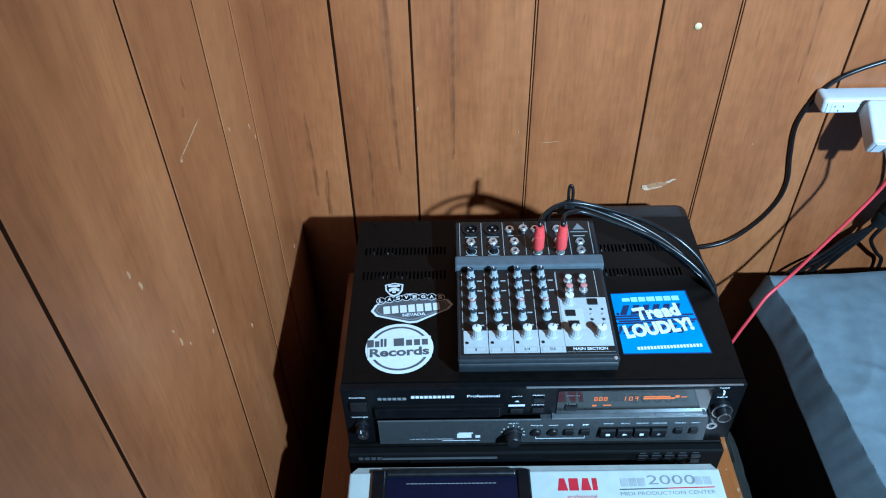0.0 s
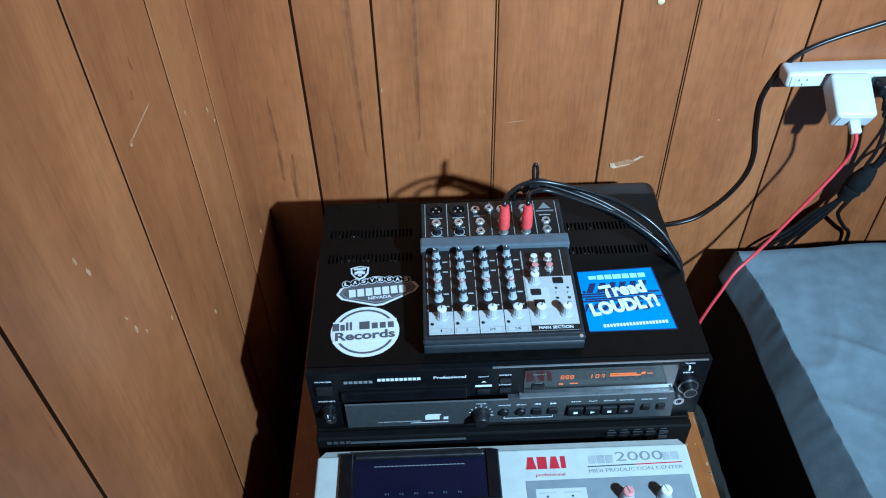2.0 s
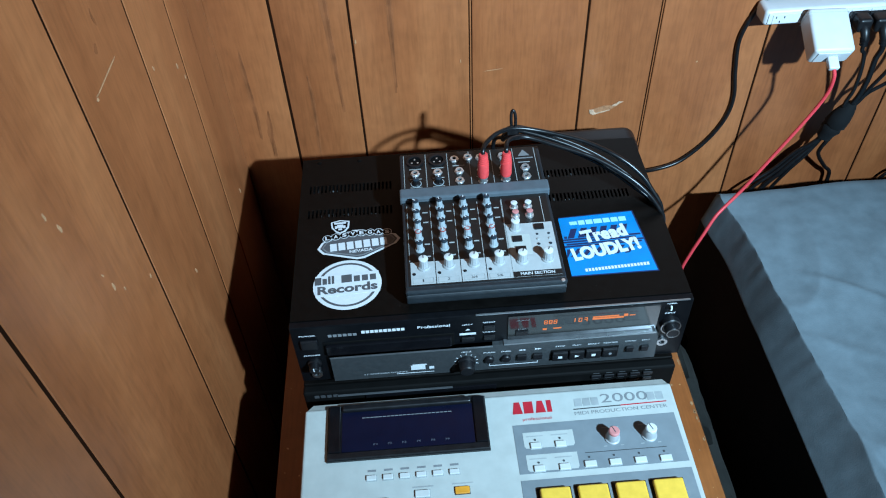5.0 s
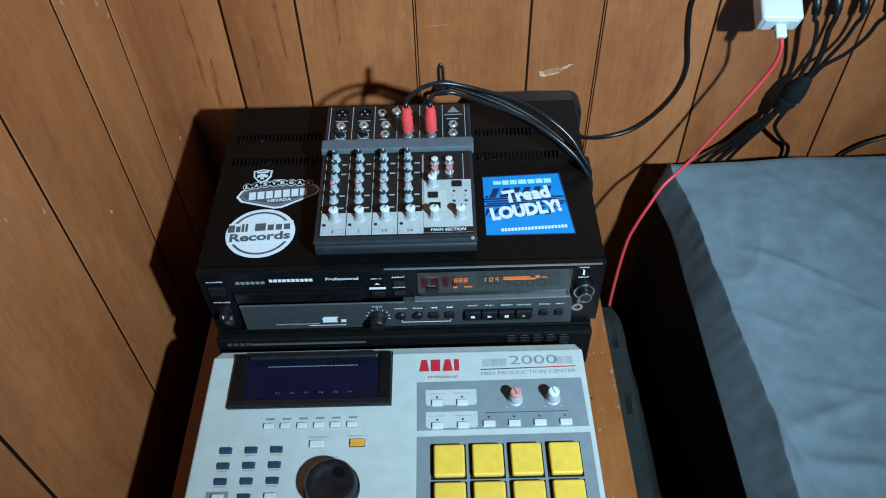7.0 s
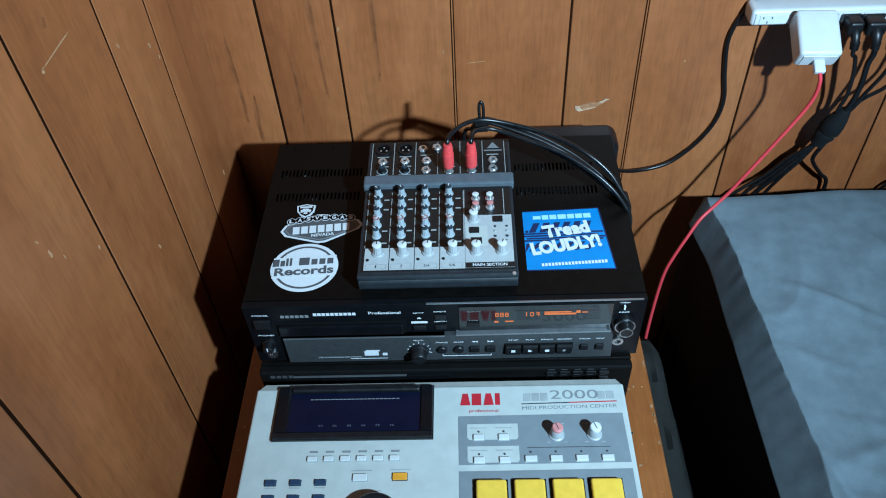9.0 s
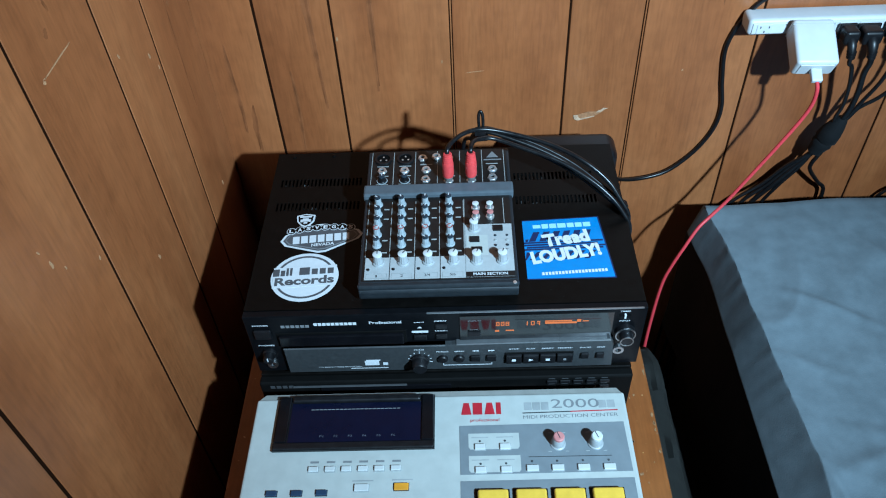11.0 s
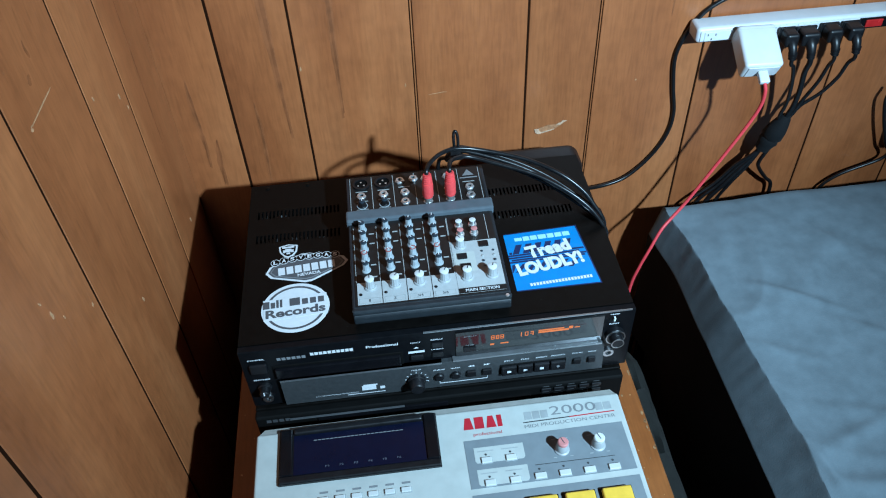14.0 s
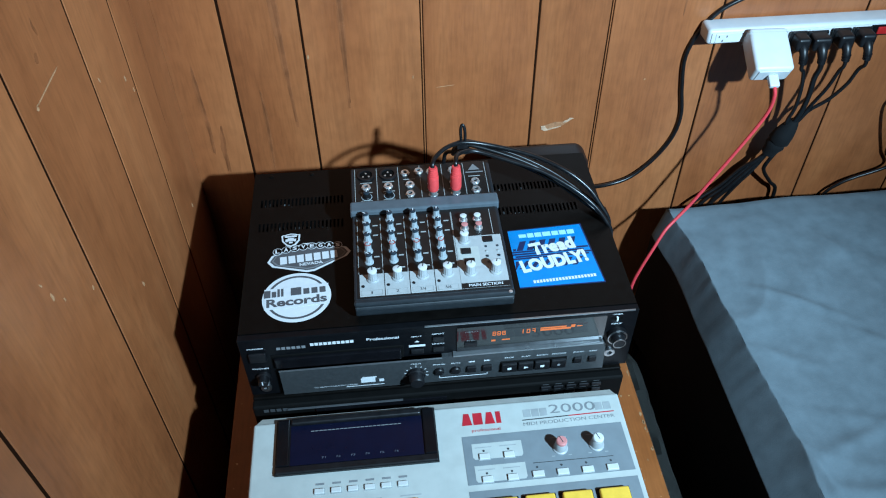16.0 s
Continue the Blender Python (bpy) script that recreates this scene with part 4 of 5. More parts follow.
def ribbed(r0, r1, z0, z1, m, n=12, depth=0.06):
    """A tapering knob body with n flutes and a flat top."""
    bm, rows_ = bmesh.new(), []
    for r, z in ((r0, z0), (r1, z1 - 0.0007), (r1 * 0.86, z1)):
        rows_.append([bm.verts.new((r * (1 - depth * (k % 2)) * math.cos(math.pi * k / n), r * (1 - depth * (k % 2)) * math.sin(math.pi * k / n), z)) for k in range(2 * n)])
    for lo, hi in zip(rows_, rows_[1:]):
        for k in range(2 * n):
            bm.faces.new((lo[k], lo[(k + 1) % (2 * n)], hi[(k + 1) % (2 * n)], hi[k]))
    bm.faces.new(rows_[-1])
    bm.faces.new(list(reversed(rows_[0])))
    bm.transform(m)
    return bm


def knob(x, y, r, h, cap, stem, parent=mixer, turn=0.0, name="knob"):
    """A round skirt, a ribbed stem and a cap with a pointer line."""
    z = mz(y) + 0.0006
    k = part(name, ribbed(r * 1.02, r * 0.84, 0.0018, h, flat(x, y, z, turn)), stem, parent)
    part("skirt", turned([(r * 1.32, 0), (r * 1.32, 0.0012), (r * 1.15, 0.0024)], flat(x, y, z), 18), stem, k, smooth=True)
    if cap is RED_CAP:
        part("cap", turned([(r * 0.62, h - 0.0006), (r * 0.60, h + 0.0003), (r * 0.4, h + 0.0007)], flat(x, y, z), 16), stem, k, smooth=True)
        part("red_arc", ring(r * 0.62, r * 0.86, 0.0007, flat(x, y, z + h - 0.0003), 18), RED_CAP, k)
    elif cap is not stem:
        wide = 0.98 if cap is KNOB_WHITE else 0.84
        part("cap", turned([(r * wide, h - 0.0012), (r * wide, h + 0.0003), (r * wide * 0.75, h + 0.0009)], flat(x, y, z), 18), cap, k, smooth=True)
    part("pointer", plates([(-0.0006, 0.0006, 0.0002, r * 0.88)], 0.0004, flat(x, y, z + h + 0.0007, turn)), INK if cap in (KNOB_CAP, RED_CAP) else DARK_INK, k)
    return k


rk = random.Random(2)
for c in range(4):
    for r in range(5):
        knob(-0.0825 + c * 0.0303 + 0.0004 * r, 0.1455 - r * 0.0177, 0.0045, 0.0135, RED_CAP if r == 3 else KNOB_CAP, KNOB_BLUE, turn=rk.uniform(-60, 60))
    knob(-0.0775 + c * 0.0303, 0.0465, 0.0058, 0.0155, KNOB_WHITE, KNOB_GREY, turn=rk.uniform(-50, 20), name="level_knob")
knob(0.0415, 0.0455, 0.0058, 0.0155, KNOB_WHITE, KNOB_GREY, turn=-20, name="level_knob")
knob(0.0725, 0.0455, 0.0058, 0.0155, KNOB_WHITE, KNOB_GREY, turn=-20, name="level_knob")
knob(0.0395, 0.0985, 0.0056, 0.0145, KNOB_WHITE, KNOB_GREY, turn=30, name="level_knob")
for x, y, w in ((0.0695, 0.098, 0.006), (0.040, 0.080, 0.006), (0.0425, 0.0625, 0.0065)):
    part("push_switch", wedge(x - w, x + w, y - 0.0045, y + 0.0045, 0.0008, 0.0032, 0, 0.0006), BLACK_PLASTIC, mixer)
for i in range(4):
    for x in (0.0655, 0.0800):
        part("level_led", turned([(0.0018, 0), (0.0018, 0.0008), (0.001, 0.0013)], flat(x, 0.0865 - i * 0.0085, mz(0.08) + 0.0008), 10), LIGHT_INK if i % 2 else KNOB_CAP, mixer, smooth=True)
part("light_panel", wedge(0.030, 0.056, 0.055, 0.0875, 0.001, 0.0012, 0), MPC_BODY, mixer)


def rca(x, y, colour, parent=mixer):
    z = mz(y) + 0.0005
    j = part("phono_socket", turned([(0.0055, 0), (0.0055, 0.002), (0.0040, 0.0025), (0.0040, 0.009)], flat(x, y, z), 20), CHROME, parent, smooth=True)
    part("collar", turned([(0.0041, 0.0085), (0.0043, 0.0093), (0.0024, 0.0098)], flat(x, y, z), 16), colour, j, smooth=True)


for x in (0.0425, 0.0605):
    rca(x, 0.1345, KNOB_WHITE)
    rca(x, 0.1190, PINK_CAP)
part("section_rule", wedge(0.0275, 0.0282, 0.020, 0.152, 0.0005, 0.0009, 0), LIGHT_INK, mixer)
part("section_rule", wedge(0.0775, 0.0783, 0.108, 0.152, 0.0005, 0.0009, 0), LIGHT_INK, mixer)
part("section_rule", wedge(-0.0945, -0.0938, 0.056, 0.150, 0.0005, 0.0009, 0), LIGHT_INK, mixer)


def jack(x, y, r=0.0052):
    z = mz(y) + 0.0005
    j = part("jack_socket", ring(r * 0.55, r, 0.0038, flat(x, y, z), 20), CHROME, mixer, smooth=True)
    part("nut", ring(r * 0.85, r * 1.25, 0.0018, flat(x, y, z), 6), CHROME, j)
    part("hole", turned([(r * 0.55, 0), (r * 0.55, 0.0008)], flat(x, y, z + 0.0003), 14), BLACK_DARK, j)


for x in (-0.0800, -0.0500):
    s = part("microphone_socket", ring(0.0088, 0.0118, 0.0028, flat(x, 0.2325, mz(0.2325) + 0.0005), 28), BLACK_PLASTIC, mixer, smooth=True)
    part("insert", turned([(0.0088, 0), (0.0088, 0.0009)], flat(x, 0.2325, mz(0.2325) + 0.0005), 24), BLACK_DARK, s)
    for a in (90, 210, 330):
        part("contact", turned([(0.0013, 0.0008), (0.0013, 0.0014)], flat(x + 0.0045 * math.cos(radians(a)), 0.2325 + 0.0045 * math.sin(radians(a)), mz(0.2325) + 0.0005), 8), CHROME, s)
    jack(x - 0.0005, 0.2085)
    k = knob(x, 0.1905, 0.0048, 0.009, KNOB_CAP, BLACK_PLASTIC, name="trim_knob")
    part("skirt", ring(0.0060, 0.0073, 0.0006, flat(x, 0.1905, mz(0.1905) + 0.0008), 20), KNOB_BLUE, k)
for x, y in ((-0.0265, 0.2320), (-0.0080, 0.2340), (-0.0215, 0.2085), (-0.0220, 0.1900), (0.0085, 0.1865), (0.0385, 0.1865), (0.0670, 0.2065), (0.0665, 0.1900), (0.0085, 0.2320), (0.0385, 0.2320), (0.0085, 0.2085), (0.0385, 0.2085)):
    jack(x, y)
for x in (-0.0952, -0.0655, -0.0362, -0.0065, 0.0235, 0.0535, 0.0830):
    part("section_rule", wedge(x - 0.0004, x + 0.0004, 0.183, 0.2465, 0.0005, 0.0009, 0), LIGHT_INK, mixer)
for x, y in ((-0.0800, 0.2185), (-0.0500, 0.2185), (-0.0800, 0.1995), (-0.0500, 0.1995), (-0.0800, 0.1835), (-0.05, 0.1835), (-0.0215, 0.2205), (0.0085, 0.1965), (0.0385, 0.1965), (0.067, 0.2185)):
    part("print_bar", wedge(x - 0.008, x + 0.008, y - 0.0006, y + 0.0006, 0.0005, 0.0009, 0), LIGHT_INK, mixer)
part("maker_emblem", merge(slab([(-0.008, -0.006), (0.008, -0.006), (0, 0.007)], 0.0002, flat(0.068, 0.2365, mz(0.2365) + 0.0008)), plates([(-0.012, 0.012, -0.001, 0.001)], 0.0003, flat(0.068, 0.2265, mz(0.2265) + 0.0007))), INK_GREY, mixer, "plain grey triangle")

# ---- plugs and leads from the mixer ----
def plug_lead(px, pts, r=0.0030):
    lead = thing("audio_lead", "black audio lead with coral red plug in the mixer", "cable", group="audio leads")
    y, z = 0.1918, mz(0.1865) + 0.003
    p = part("plug", turned([(0.0052, 0), (0.0052, 0.004), (0.0062, 0.0055), (0.0062, 0.009)], flat(px, y, z), 20), CHROME, lead, smooth=True)
    boot = [(0.0068, 0.008), (0.0075, 0.011), (0.0074, 0.029)]
    for i in range(5):
        h = 0.029 + i * 0.0032
        boot += [(0.0072 - i * 0.00035, h), (0.0071 - i * 0.00035, h + 0.002), (0.0063 - i * 0.00035, h + 0.0022), (0.0063 - i * 0.00035, h + 0.0031)]
    part("boot", turned(boot, flat(px, y, z), 20), CORAL, p, "coral red rubber boot", smooth=True)
    part("cord", tube([(px, y, z + 0.040), (px, y + 0.003, z + 0.048), *pts], r), RUBBER, lead, smooth=True)
    return lead


plug_lead(0.0085, [(0.014, 0.207, 0.8910), (0.031, 0.223, 0.8930), (0.055, 0.236, 0.8885), (0.092, 0.236, 0.880), (0.144, 0.221, 0.871), (0.186, 0.198, 0.860), (0.216, 0.182, 0.840), (0.2330, 0.170, 0.818), (0.2450, 0.162, 0.797), (0.2458, 0.158, 0.768), (0.2460, 0.16, 0.70), (0.250, 0.20, 0.607)])
plug_lead(0.0385, [(0.041, 0.206, 0.8905), (0.050, 0.217, 0.8875), (0.070, 0.224, 0.8815), (0.110, 0.212, 0.8725), (0.155, 0.196, 0.862), (0.193, 0.177, 0.846), (0.219, 0.163, 0.828), (0.2360, 0.153, 0.808), (0.2455, 0.147, 0.788), (0.2458, 0.146, 0.75), (0.2460, 0.15, 0.69), (0.250, 0.18, 0.607)])
coil = thing("lead_bundle", "black leads gathered in a loop by a strap", "cable bundle")
for i, (dy, dz) in enumerate(((0.000, -0.011), (0.007, -0.010), (-0.004, -0.016), (0.012, -0.015))):
    start = [(0.028 + 0.008 * i, 0.262, 0.815), (0.031 + 0.006 * i, 0.260, 0.852)] if i < 1 else [(0.043, 0.249, 0.862 + 0.002 * i)]
    part("cord", tube([*start, (0.041, 0.249, 0.876 + dz), (0.048, 0.244 + 0.4 * dy, 0.888 + dz), (0.060, 0.240 + dy, 0.892 + dz), (0.092, 0.233 + dy, 0.885 + dz), (0.135, 0.222 + dy, 0.871 + dz),
         (0.176, 0.207 + dy, 0.853 + dz), (0.210, 0.187 + dy, 0.834 + dz), (0.235, 0.172 + dy, 0.813 + dz * 0.6), (0.2455, 0.170 + dy * 1.2, 0.794), (0.2458, 0.172 + 0.007 * i, 0.75), (0.2460, 0.18 + 0.007 * i, 0.69), (0.250, 0.21 + 0.007 * i, 0.607)], 0.0028), RUBBER, coil, smooth=True)
strap = part("strap", ring(0.0078, 0.0098, 0.014, Matrix.Translation((0.047, 0.2405, 0.877)) @ pose(0, 0, 0, 8, 80, 0), 20), RUBBER, coil, "black strap round the leads", smooth=True)
part("strap_loop", tube([(0.0510, 0.240, 0.882), (0.0505, 0.240, 0.892), (0.0500, 0.241, 0.903), (0.0508, 0.243, 0.9095), (0.0528, 0.243, 0.9120), (0.0550, 0.242, 0.908), (0.0558, 0.240, 0.900), (0.0556, 0.238, 0.887), (0.0550, 0.238, 0.878)], 0.0021), RUBBER, strap, smooth=True)

# ---- box and power lead behind the recorder ----
brick = thing("power_adapter_box", "black rounded plastic box behind the recorder", "power adapter")
part("case", box(0.118, 0.262, 0.318, 0.380, 0.606, 0.772, 0.018, 6), BLACK_PLASTIC, brick, smooth=True)
part("collar", box(0.150, 0.235, 0.312, 0.318, 0.70, 0.735, 0.002), BLACK_PLASTIC, brick)
wl = thing("wall_power_lead", "thin black power lead looping along the plank wall", "cable")
part("cord", tube([(0.90, 0.4418, 1.085), (0.70, 0.4418, 1.030), (0.60, 0.4418, 1.000), (0.543, 0.4418, 0.981), (0.495, 0.4418, 0.963), (0.464, 0.4418, 0.945), (0.445, 0.4418, 0.921), (0.432, 0.4418, 0.893), (0.427, 0.4418, 0.860), (0.434, 0.4418, 0.809), (0.443, 0.4418, 0.763), (0.441, 0.4418, 0.726), (0.428, 0.4418, 0.691), (0.404, 0.4405, 0.657), (0.371, 0.436, 0.632), (0.326, 0.428, 0.626), (0.286, 0.408, 0.645), (0.262, 0.388, 0.68), (0.240, 0.379, 0.70)], 0.0034), RUBBER, wl, smooth=True)

# ---- power strip ----
strip = thing("power_strip", "white plastic power strip fixed to the plank wall", "power strip")
part("case", box(0.440, 0.800, 0.409, WY - 0.001, 0.907, 0.932, 0.0060, 5), WHITE_PLASTIC, strip, smooth=True)
part("face", box(0.445, 0.796, 0.4075, 0.410, 0.911, 0.927, 0.001), WHITE_PLASTIC, strip)
for x in (0.462, 0.522, 0.577, 0.606, 0.643, 0.676):
    o = part("outlet", box(x - 0.011, x + 0.011, 0.4065, 0.409, 0.9115, 0.9265, 0.001), WHITE_PLASTIC, strip)
    for dx, dz in ((-0.006, 0.003), (0.006, 0.003), (0.0, -0.004)):
        part("slot", box(x + dx - 0.0007, x + dx + 0.0007, 0.4060, 0.4070, 0.919 + dz - 0.0016, 0.919 + dz + 0.0016), DARK_INK, o)
part("switch_frame", box(0.692, 0.738, 0.4050, 0.409, 0.9095, 0.9265, 0.001), BLACK_GLOSS, strip)
part("rocker_switch", box(0.701, 0.728, 0.4025, 0.406, 0.9125, 0.9245, 0.0015), RED_SWITCH, strip, "red rocker switch")

chg = thing("usb_charger", "white cube charger plugged into the power strip", "charger")
chg.matrix_world = Matrix.Translation((0.5235, 0.4060, 0.9240)) @ pose(0, 0, 0, 28, 0, -3)
part("body", box(-0.0285, 0.0285, -0.070, 0.0, -0.017, 0.017, 0.0055, 5), WHITE_PLASTIC, chg, smooth=True)
part("port_face", box(-0.0225, 0.0225, -0.0712, -0.0695, -0.0115, 0.0115, 0.0006), WHITE_PLASTIC, chg)
part("seam", box(-0.0287, 0.0287, -0.0085, -0.0081, -0.01705, 0.01705), MPC_BODY, chg)
rl = thing("red_charging_cable", "red charging cable with white plug hanging beside the bed", "cable")
bm = box(-0.0075, 0.0075, -0.090, -0.0705, -0.0042, 0.0042, 0.0022, 3)
bm.transform(Matrix.Translation((0.5245, 0.4060, 0.9240)) @ pose(0, 0, 0, 28, 0, -3))
part("plug", bm, WHITE_PLASTIC, rl, "white plug", smooth=True)
part("cord", tube([(0.5205, 0.329, 0.8835), (0.5245, 0.326, 0.868), (0.526, 0.329, 0.841), (0.518, 0.331, 0.811), (0.499, 0.331, 0.768), (0.481, 0.332, 0.728), (0.463, 0.331, 0.692), (0.444, 0.329, 0.657), (0.422, 0.322, 0.632), (0.404, 0.312, 0.617), (0.386, 0.300, 0.588), (0.371, 0.294, 0.552), (0.360, 0.290, 0.510), (0.352, 0.280, 0.43), (0.345, 0.26, 0.33), (0.34, 0.22, 0.10), (0.33, 0.2, 0.006)], 0.0028), RED_CABLE_MAT, rl, smooth=True)

KNOT = (0.612, 0.403, 0.735)
for i, (x, z0, w, pts) in enumerate(((0.577, 0.9150, 0.0105, [(0.588, 0.374, 0.872), (0.598, 0.380, 0.838), (0.606, 0.390, 0.796), (0.606, 0.398, 0.764)]), (0.606, 0.9140, 0.0140, [(0.610, 0.376, 0.860), (0.616, 0.382, 0.824), (0.619, 0.390, 0.788), (0.617, 0.398, 0.760)]),
                                     (0.643, 0.9160, 0.0115, [(0.646, 0.377, 0.868), (0.643, 0.384, 0.835), (0.634, 0.392, 0.799), (0.624, 0.398, 0.764)]), (0.676, 0.9160, 0.0115, [(0.678, 0.379, 0.868), (0.673, 0.384, 0.839), (0.657, 0.390, 0.808), (0.635, 0.395, 0.785), (0.626, 0.398, 0.764)]))):
    lead = thing("power_lead", "black power lead with moulded plug in the power strip", "cable", group="power leads")
    p = part("plug", box(x - w, x + w, 0.378, 0.4055, z0 - 0.011, z0 + 0.011, 0.005, 3), BLACK_PLASTIC, lead, smooth="weighted")
    part("flange", box(x - w * 1.18, x + w * 1.18, 0.3985, 0.4035, z0 - 0.012, z0 + 0.012, 0.002), BLACK_PLASTIC, p, smooth="weighted")
    part("grip", tube([(x, 0.390, z0), (x + 0.0005, 0.378, z0 - 0.006), (x + 0.001, 0.372, z0 - 0.015), (x + 0.002, 0.370, z0 - 0.025)], w * 0.72, 12, r_end=0.0048), BLACK_PLASTIC, p, smooth=True)
    for k in range(3):
        part("grip_rib", ring(0.0052, 0.0068 - 0.0004 * k, 0.0016, pose(x + 0.0012 + 0.0003 * k, 0.3718 - 0.0006 * k, z0 - 0.0165 - 0.0042 * k), 14), BLACK_PLASTIC, p, smooth=True)
    part("cord", tube([(x + 0.0018, 0.3702, z0 - 0.021), (x + 0.003, 0.370, z0 - 0.034), *pts, KNOT, (0.597 - 0.002 * i, 0.410, 0.684), (0.583 - 0.005 * i, 0.412 + 0.003 * i, 0.650), (0.562 - 0.007 * i, 0.414 + 0.003 * i, 0.612), (0.54 - 0.02 * i, 0.42, 0.55), (0.50 - 0.02 * i, 0.42, 0.40), (0.48 - 0.02 * i, 0.42, 0.006)], 0.0030 if i != 1 else 0.0042), RUBBER, lead, smooth=True)
kn = thing("cable_strap", "black hook-and-loop strap round the power leads", "strap")
ax = Matrix.Translation((0.597, 0.407, 0.690)) @ Vector((0.024, -0.009, 0.078)).to_track_quat("Z", "Y").to_matrix().to_4x4()
part("band", turned([(0.006, 0.0), (0.0115, 0.003), (0.0135, 0.016), (0.0165, 0.024), (0.0150, 0.030), (0.0178, 0.034), (0.0165, 0.050), (0.0130, 0.064), (0.0095, 0.074), (0.005, 0.080)], ax, 9), DARK_CLOTH, kn, smooth=True)
part("tail", tube([(0.606, 0.398, 0.700), (0.602, 0.408, 0.664), (0.609, 0.414, 0.644), (0.634, 0.425, 0.610), (0.652, 0.430, 0.588), (0.655, 0.432, 0.54)], 0.0034), RUBBER, kn, smooth=True)
wa = thing("white_adapter", "white plastic adapter with black lead at the wall", "adapter")
part("case", box(0.842, 0.898, 0.385, WY - 0.001, 0.675, 0.767, 0.012, 4), WHITE_PLASTIC, wa, smooth="weighted")
part("lead", tube([(0.806, 0.42, 0.785), (0.802, 0.42, 0.76), (0.816, 0.42, 0.715), (0.836, 0.42, 0.668), (0.850, 0.424, 0.63), (0.775, 0.430, 0.59), (0.745, 0.432, 0.54), (0.73, 0.432, 0.40)], 0.0030), RUBBER, wa, smooth=True)

# ---- sampler in front ----
mpc = thing("pad_sampler", "putty-coloured pad sampler with yellow pads and dark display", "sampler")
PX0, PX1, PY0, PY1, PZ = -0.237, 0.2185, -0.455, -0.047, 0.695
part("case", box(PX0, PX1, PY0, PY1, DZ + 0.006, PZ, 0.003, 3), MPC_BODY, mpc)
part("back_chamfer", slab([(PX0 + 0.002, 0), (PX1 - 0.002, 0), (PX1 - 0.008, 0.008), (PX0 + 0.010, 0.008)], 0.006, flat(0, PY1 - 0.001, PZ - 0.008)), MPC_EDGE, mpc)
for x in (-0.2, 0.18):
    for y in (-0.42, -0.09):
        part("foot", turned([(0.012, 0), (0.013, 0.007)], flat(x, y, DZ), 14), RUBBER, mpc)
scr = part("display_unit", slab([(-0.2075, -0.1215), (-0.0145, -0.1215), (-0.0145, -0.0475), (-0.2075, -0.0475)], 0.0035, flat(0, 0, PZ)), BLACK_PLASTIC, mpc, "black display housing")
part("glass", slab([(-0.190, -0.111), (-0.0315, -0.111), (-0.0315, -0.0575), (-0.190, -0.0575)], 0.0006, flat(0, 0, PZ + 0.0035)), LCD, scr, "unlit dark blue display")
part("lower_bezel", box(-0.2065, -0.0155, -0.1210, -0.1118, PZ + 0.003, PZ + 0.0058, 0.0016), BLACK_PLASTIC, scr)
part("side_bezel", box(-0.0305, -0.0155, -0.1115, -0.048, PZ + 0.003, PZ + 0.0060, 0.0016), BLACK_GLOSS, scr)
part("side_bezel", box(-0.2065, -0.1915, -0.1115, -0.048, PZ + 0.003, PZ + 0.0060, 0.0016), BLACK_GLOSS, scr)
part("top_bezel", box(-0.1905, -0.0315, -0.0570, -0.048, PZ + 0.002, PZ + 0.0085, 0.0030, 4), BLACK_PLASTIC, scr)
part("print_line", plates([(-0.055 + i * 0.0050, -0.0508 + i * 0.0050, -0.0005, 0.0005) for i in range(22)], 0.0002, flat(-0.111, -0.0665, PZ + 0.0041)), INK_GREY, scr)
for i in range(6):
    words("function_mark", "F%d" % (i + 1), 0.0046, 0.0026, flat(-0.150 + i * 0.0172, -0.1035, PZ + 0.0043), DISPLAY_INK, scr, 0.01)


def key(x, y, w, d, material, parent=mpc, name="key", h=0.0026, z=PZ):
    part("key_gap", plates([(-w / 2 - 0.0007, w / 2 + 0.0007, -d / 2 - 0.0007, d / 2 + 0.0007)], 0.0003, flat(x, y, z)), LIGHT_INK if material is MPC_PALE else DARK_INK, parent)
    k = part(name, box(x - w / 2, x + w / 2, y - d / 2, y + d / 2, z, z + h, 0.0008), material, parent)
    return k


for i in range(6):
    x = -0.1553 + i * 0.0192
    key(x, -0.1450, 0.0115, 0.0062, MPC_PALE, name="function_key")
    part("key_print", plates([(-0.005, 0.005, -0.0013, 0.0013)], 0.0002, flat(x + 0.0005, -0.1355, PZ)), INK_GREY, mpc)
key(-0.0975, -0.1690, 0.0165, 0.0085, MPC_PALE, name="main_screen_key")
key(-0.0520, -0.1685, 0.0165, 0.0085, ORANGE, name="open_window_key")
part("key_print", plates([(-0.012, 0.012, -0.0008, 0.0008)], 0.0002, flat(-0.0965, -0.1600, PZ)), LIGHT_INK, mpc)
part("key_print", plates([(-0.012, 0.012, -0.0008, 0.0008)], 0.0002, flat(-0.0510, -0.1595, PZ)), LIGHT_INK, mpc)
for r in range(4):
    for c in range(3):
        x, y = -0.2000 + c * 0.0286, -0.1742 - r * 0.0185
        pale = r == 3 and c in (0, 2)
        if r == 3 and c == 0:
            part("shift_surround", slab([(-0.012, -0.008), (0.012, -0.008), (0.012, 0.007), (-0.012, 0.007)], 0.0004, flat(x - 0.001, y, PZ)), MPC_GREY, mpc)
        key(x, y, 0.0125, 0.0065, MPC_PALE if pale else MPC_NAVY, name="number_key", z=PZ + 0.0004 if pale else PZ)
        part("key_print", plates([(-0.006, 0.006, -0.0007, 0.0007)], 0.0002, flat(x, y - 0.0062, PZ)), LIGHT_INK, mpc)
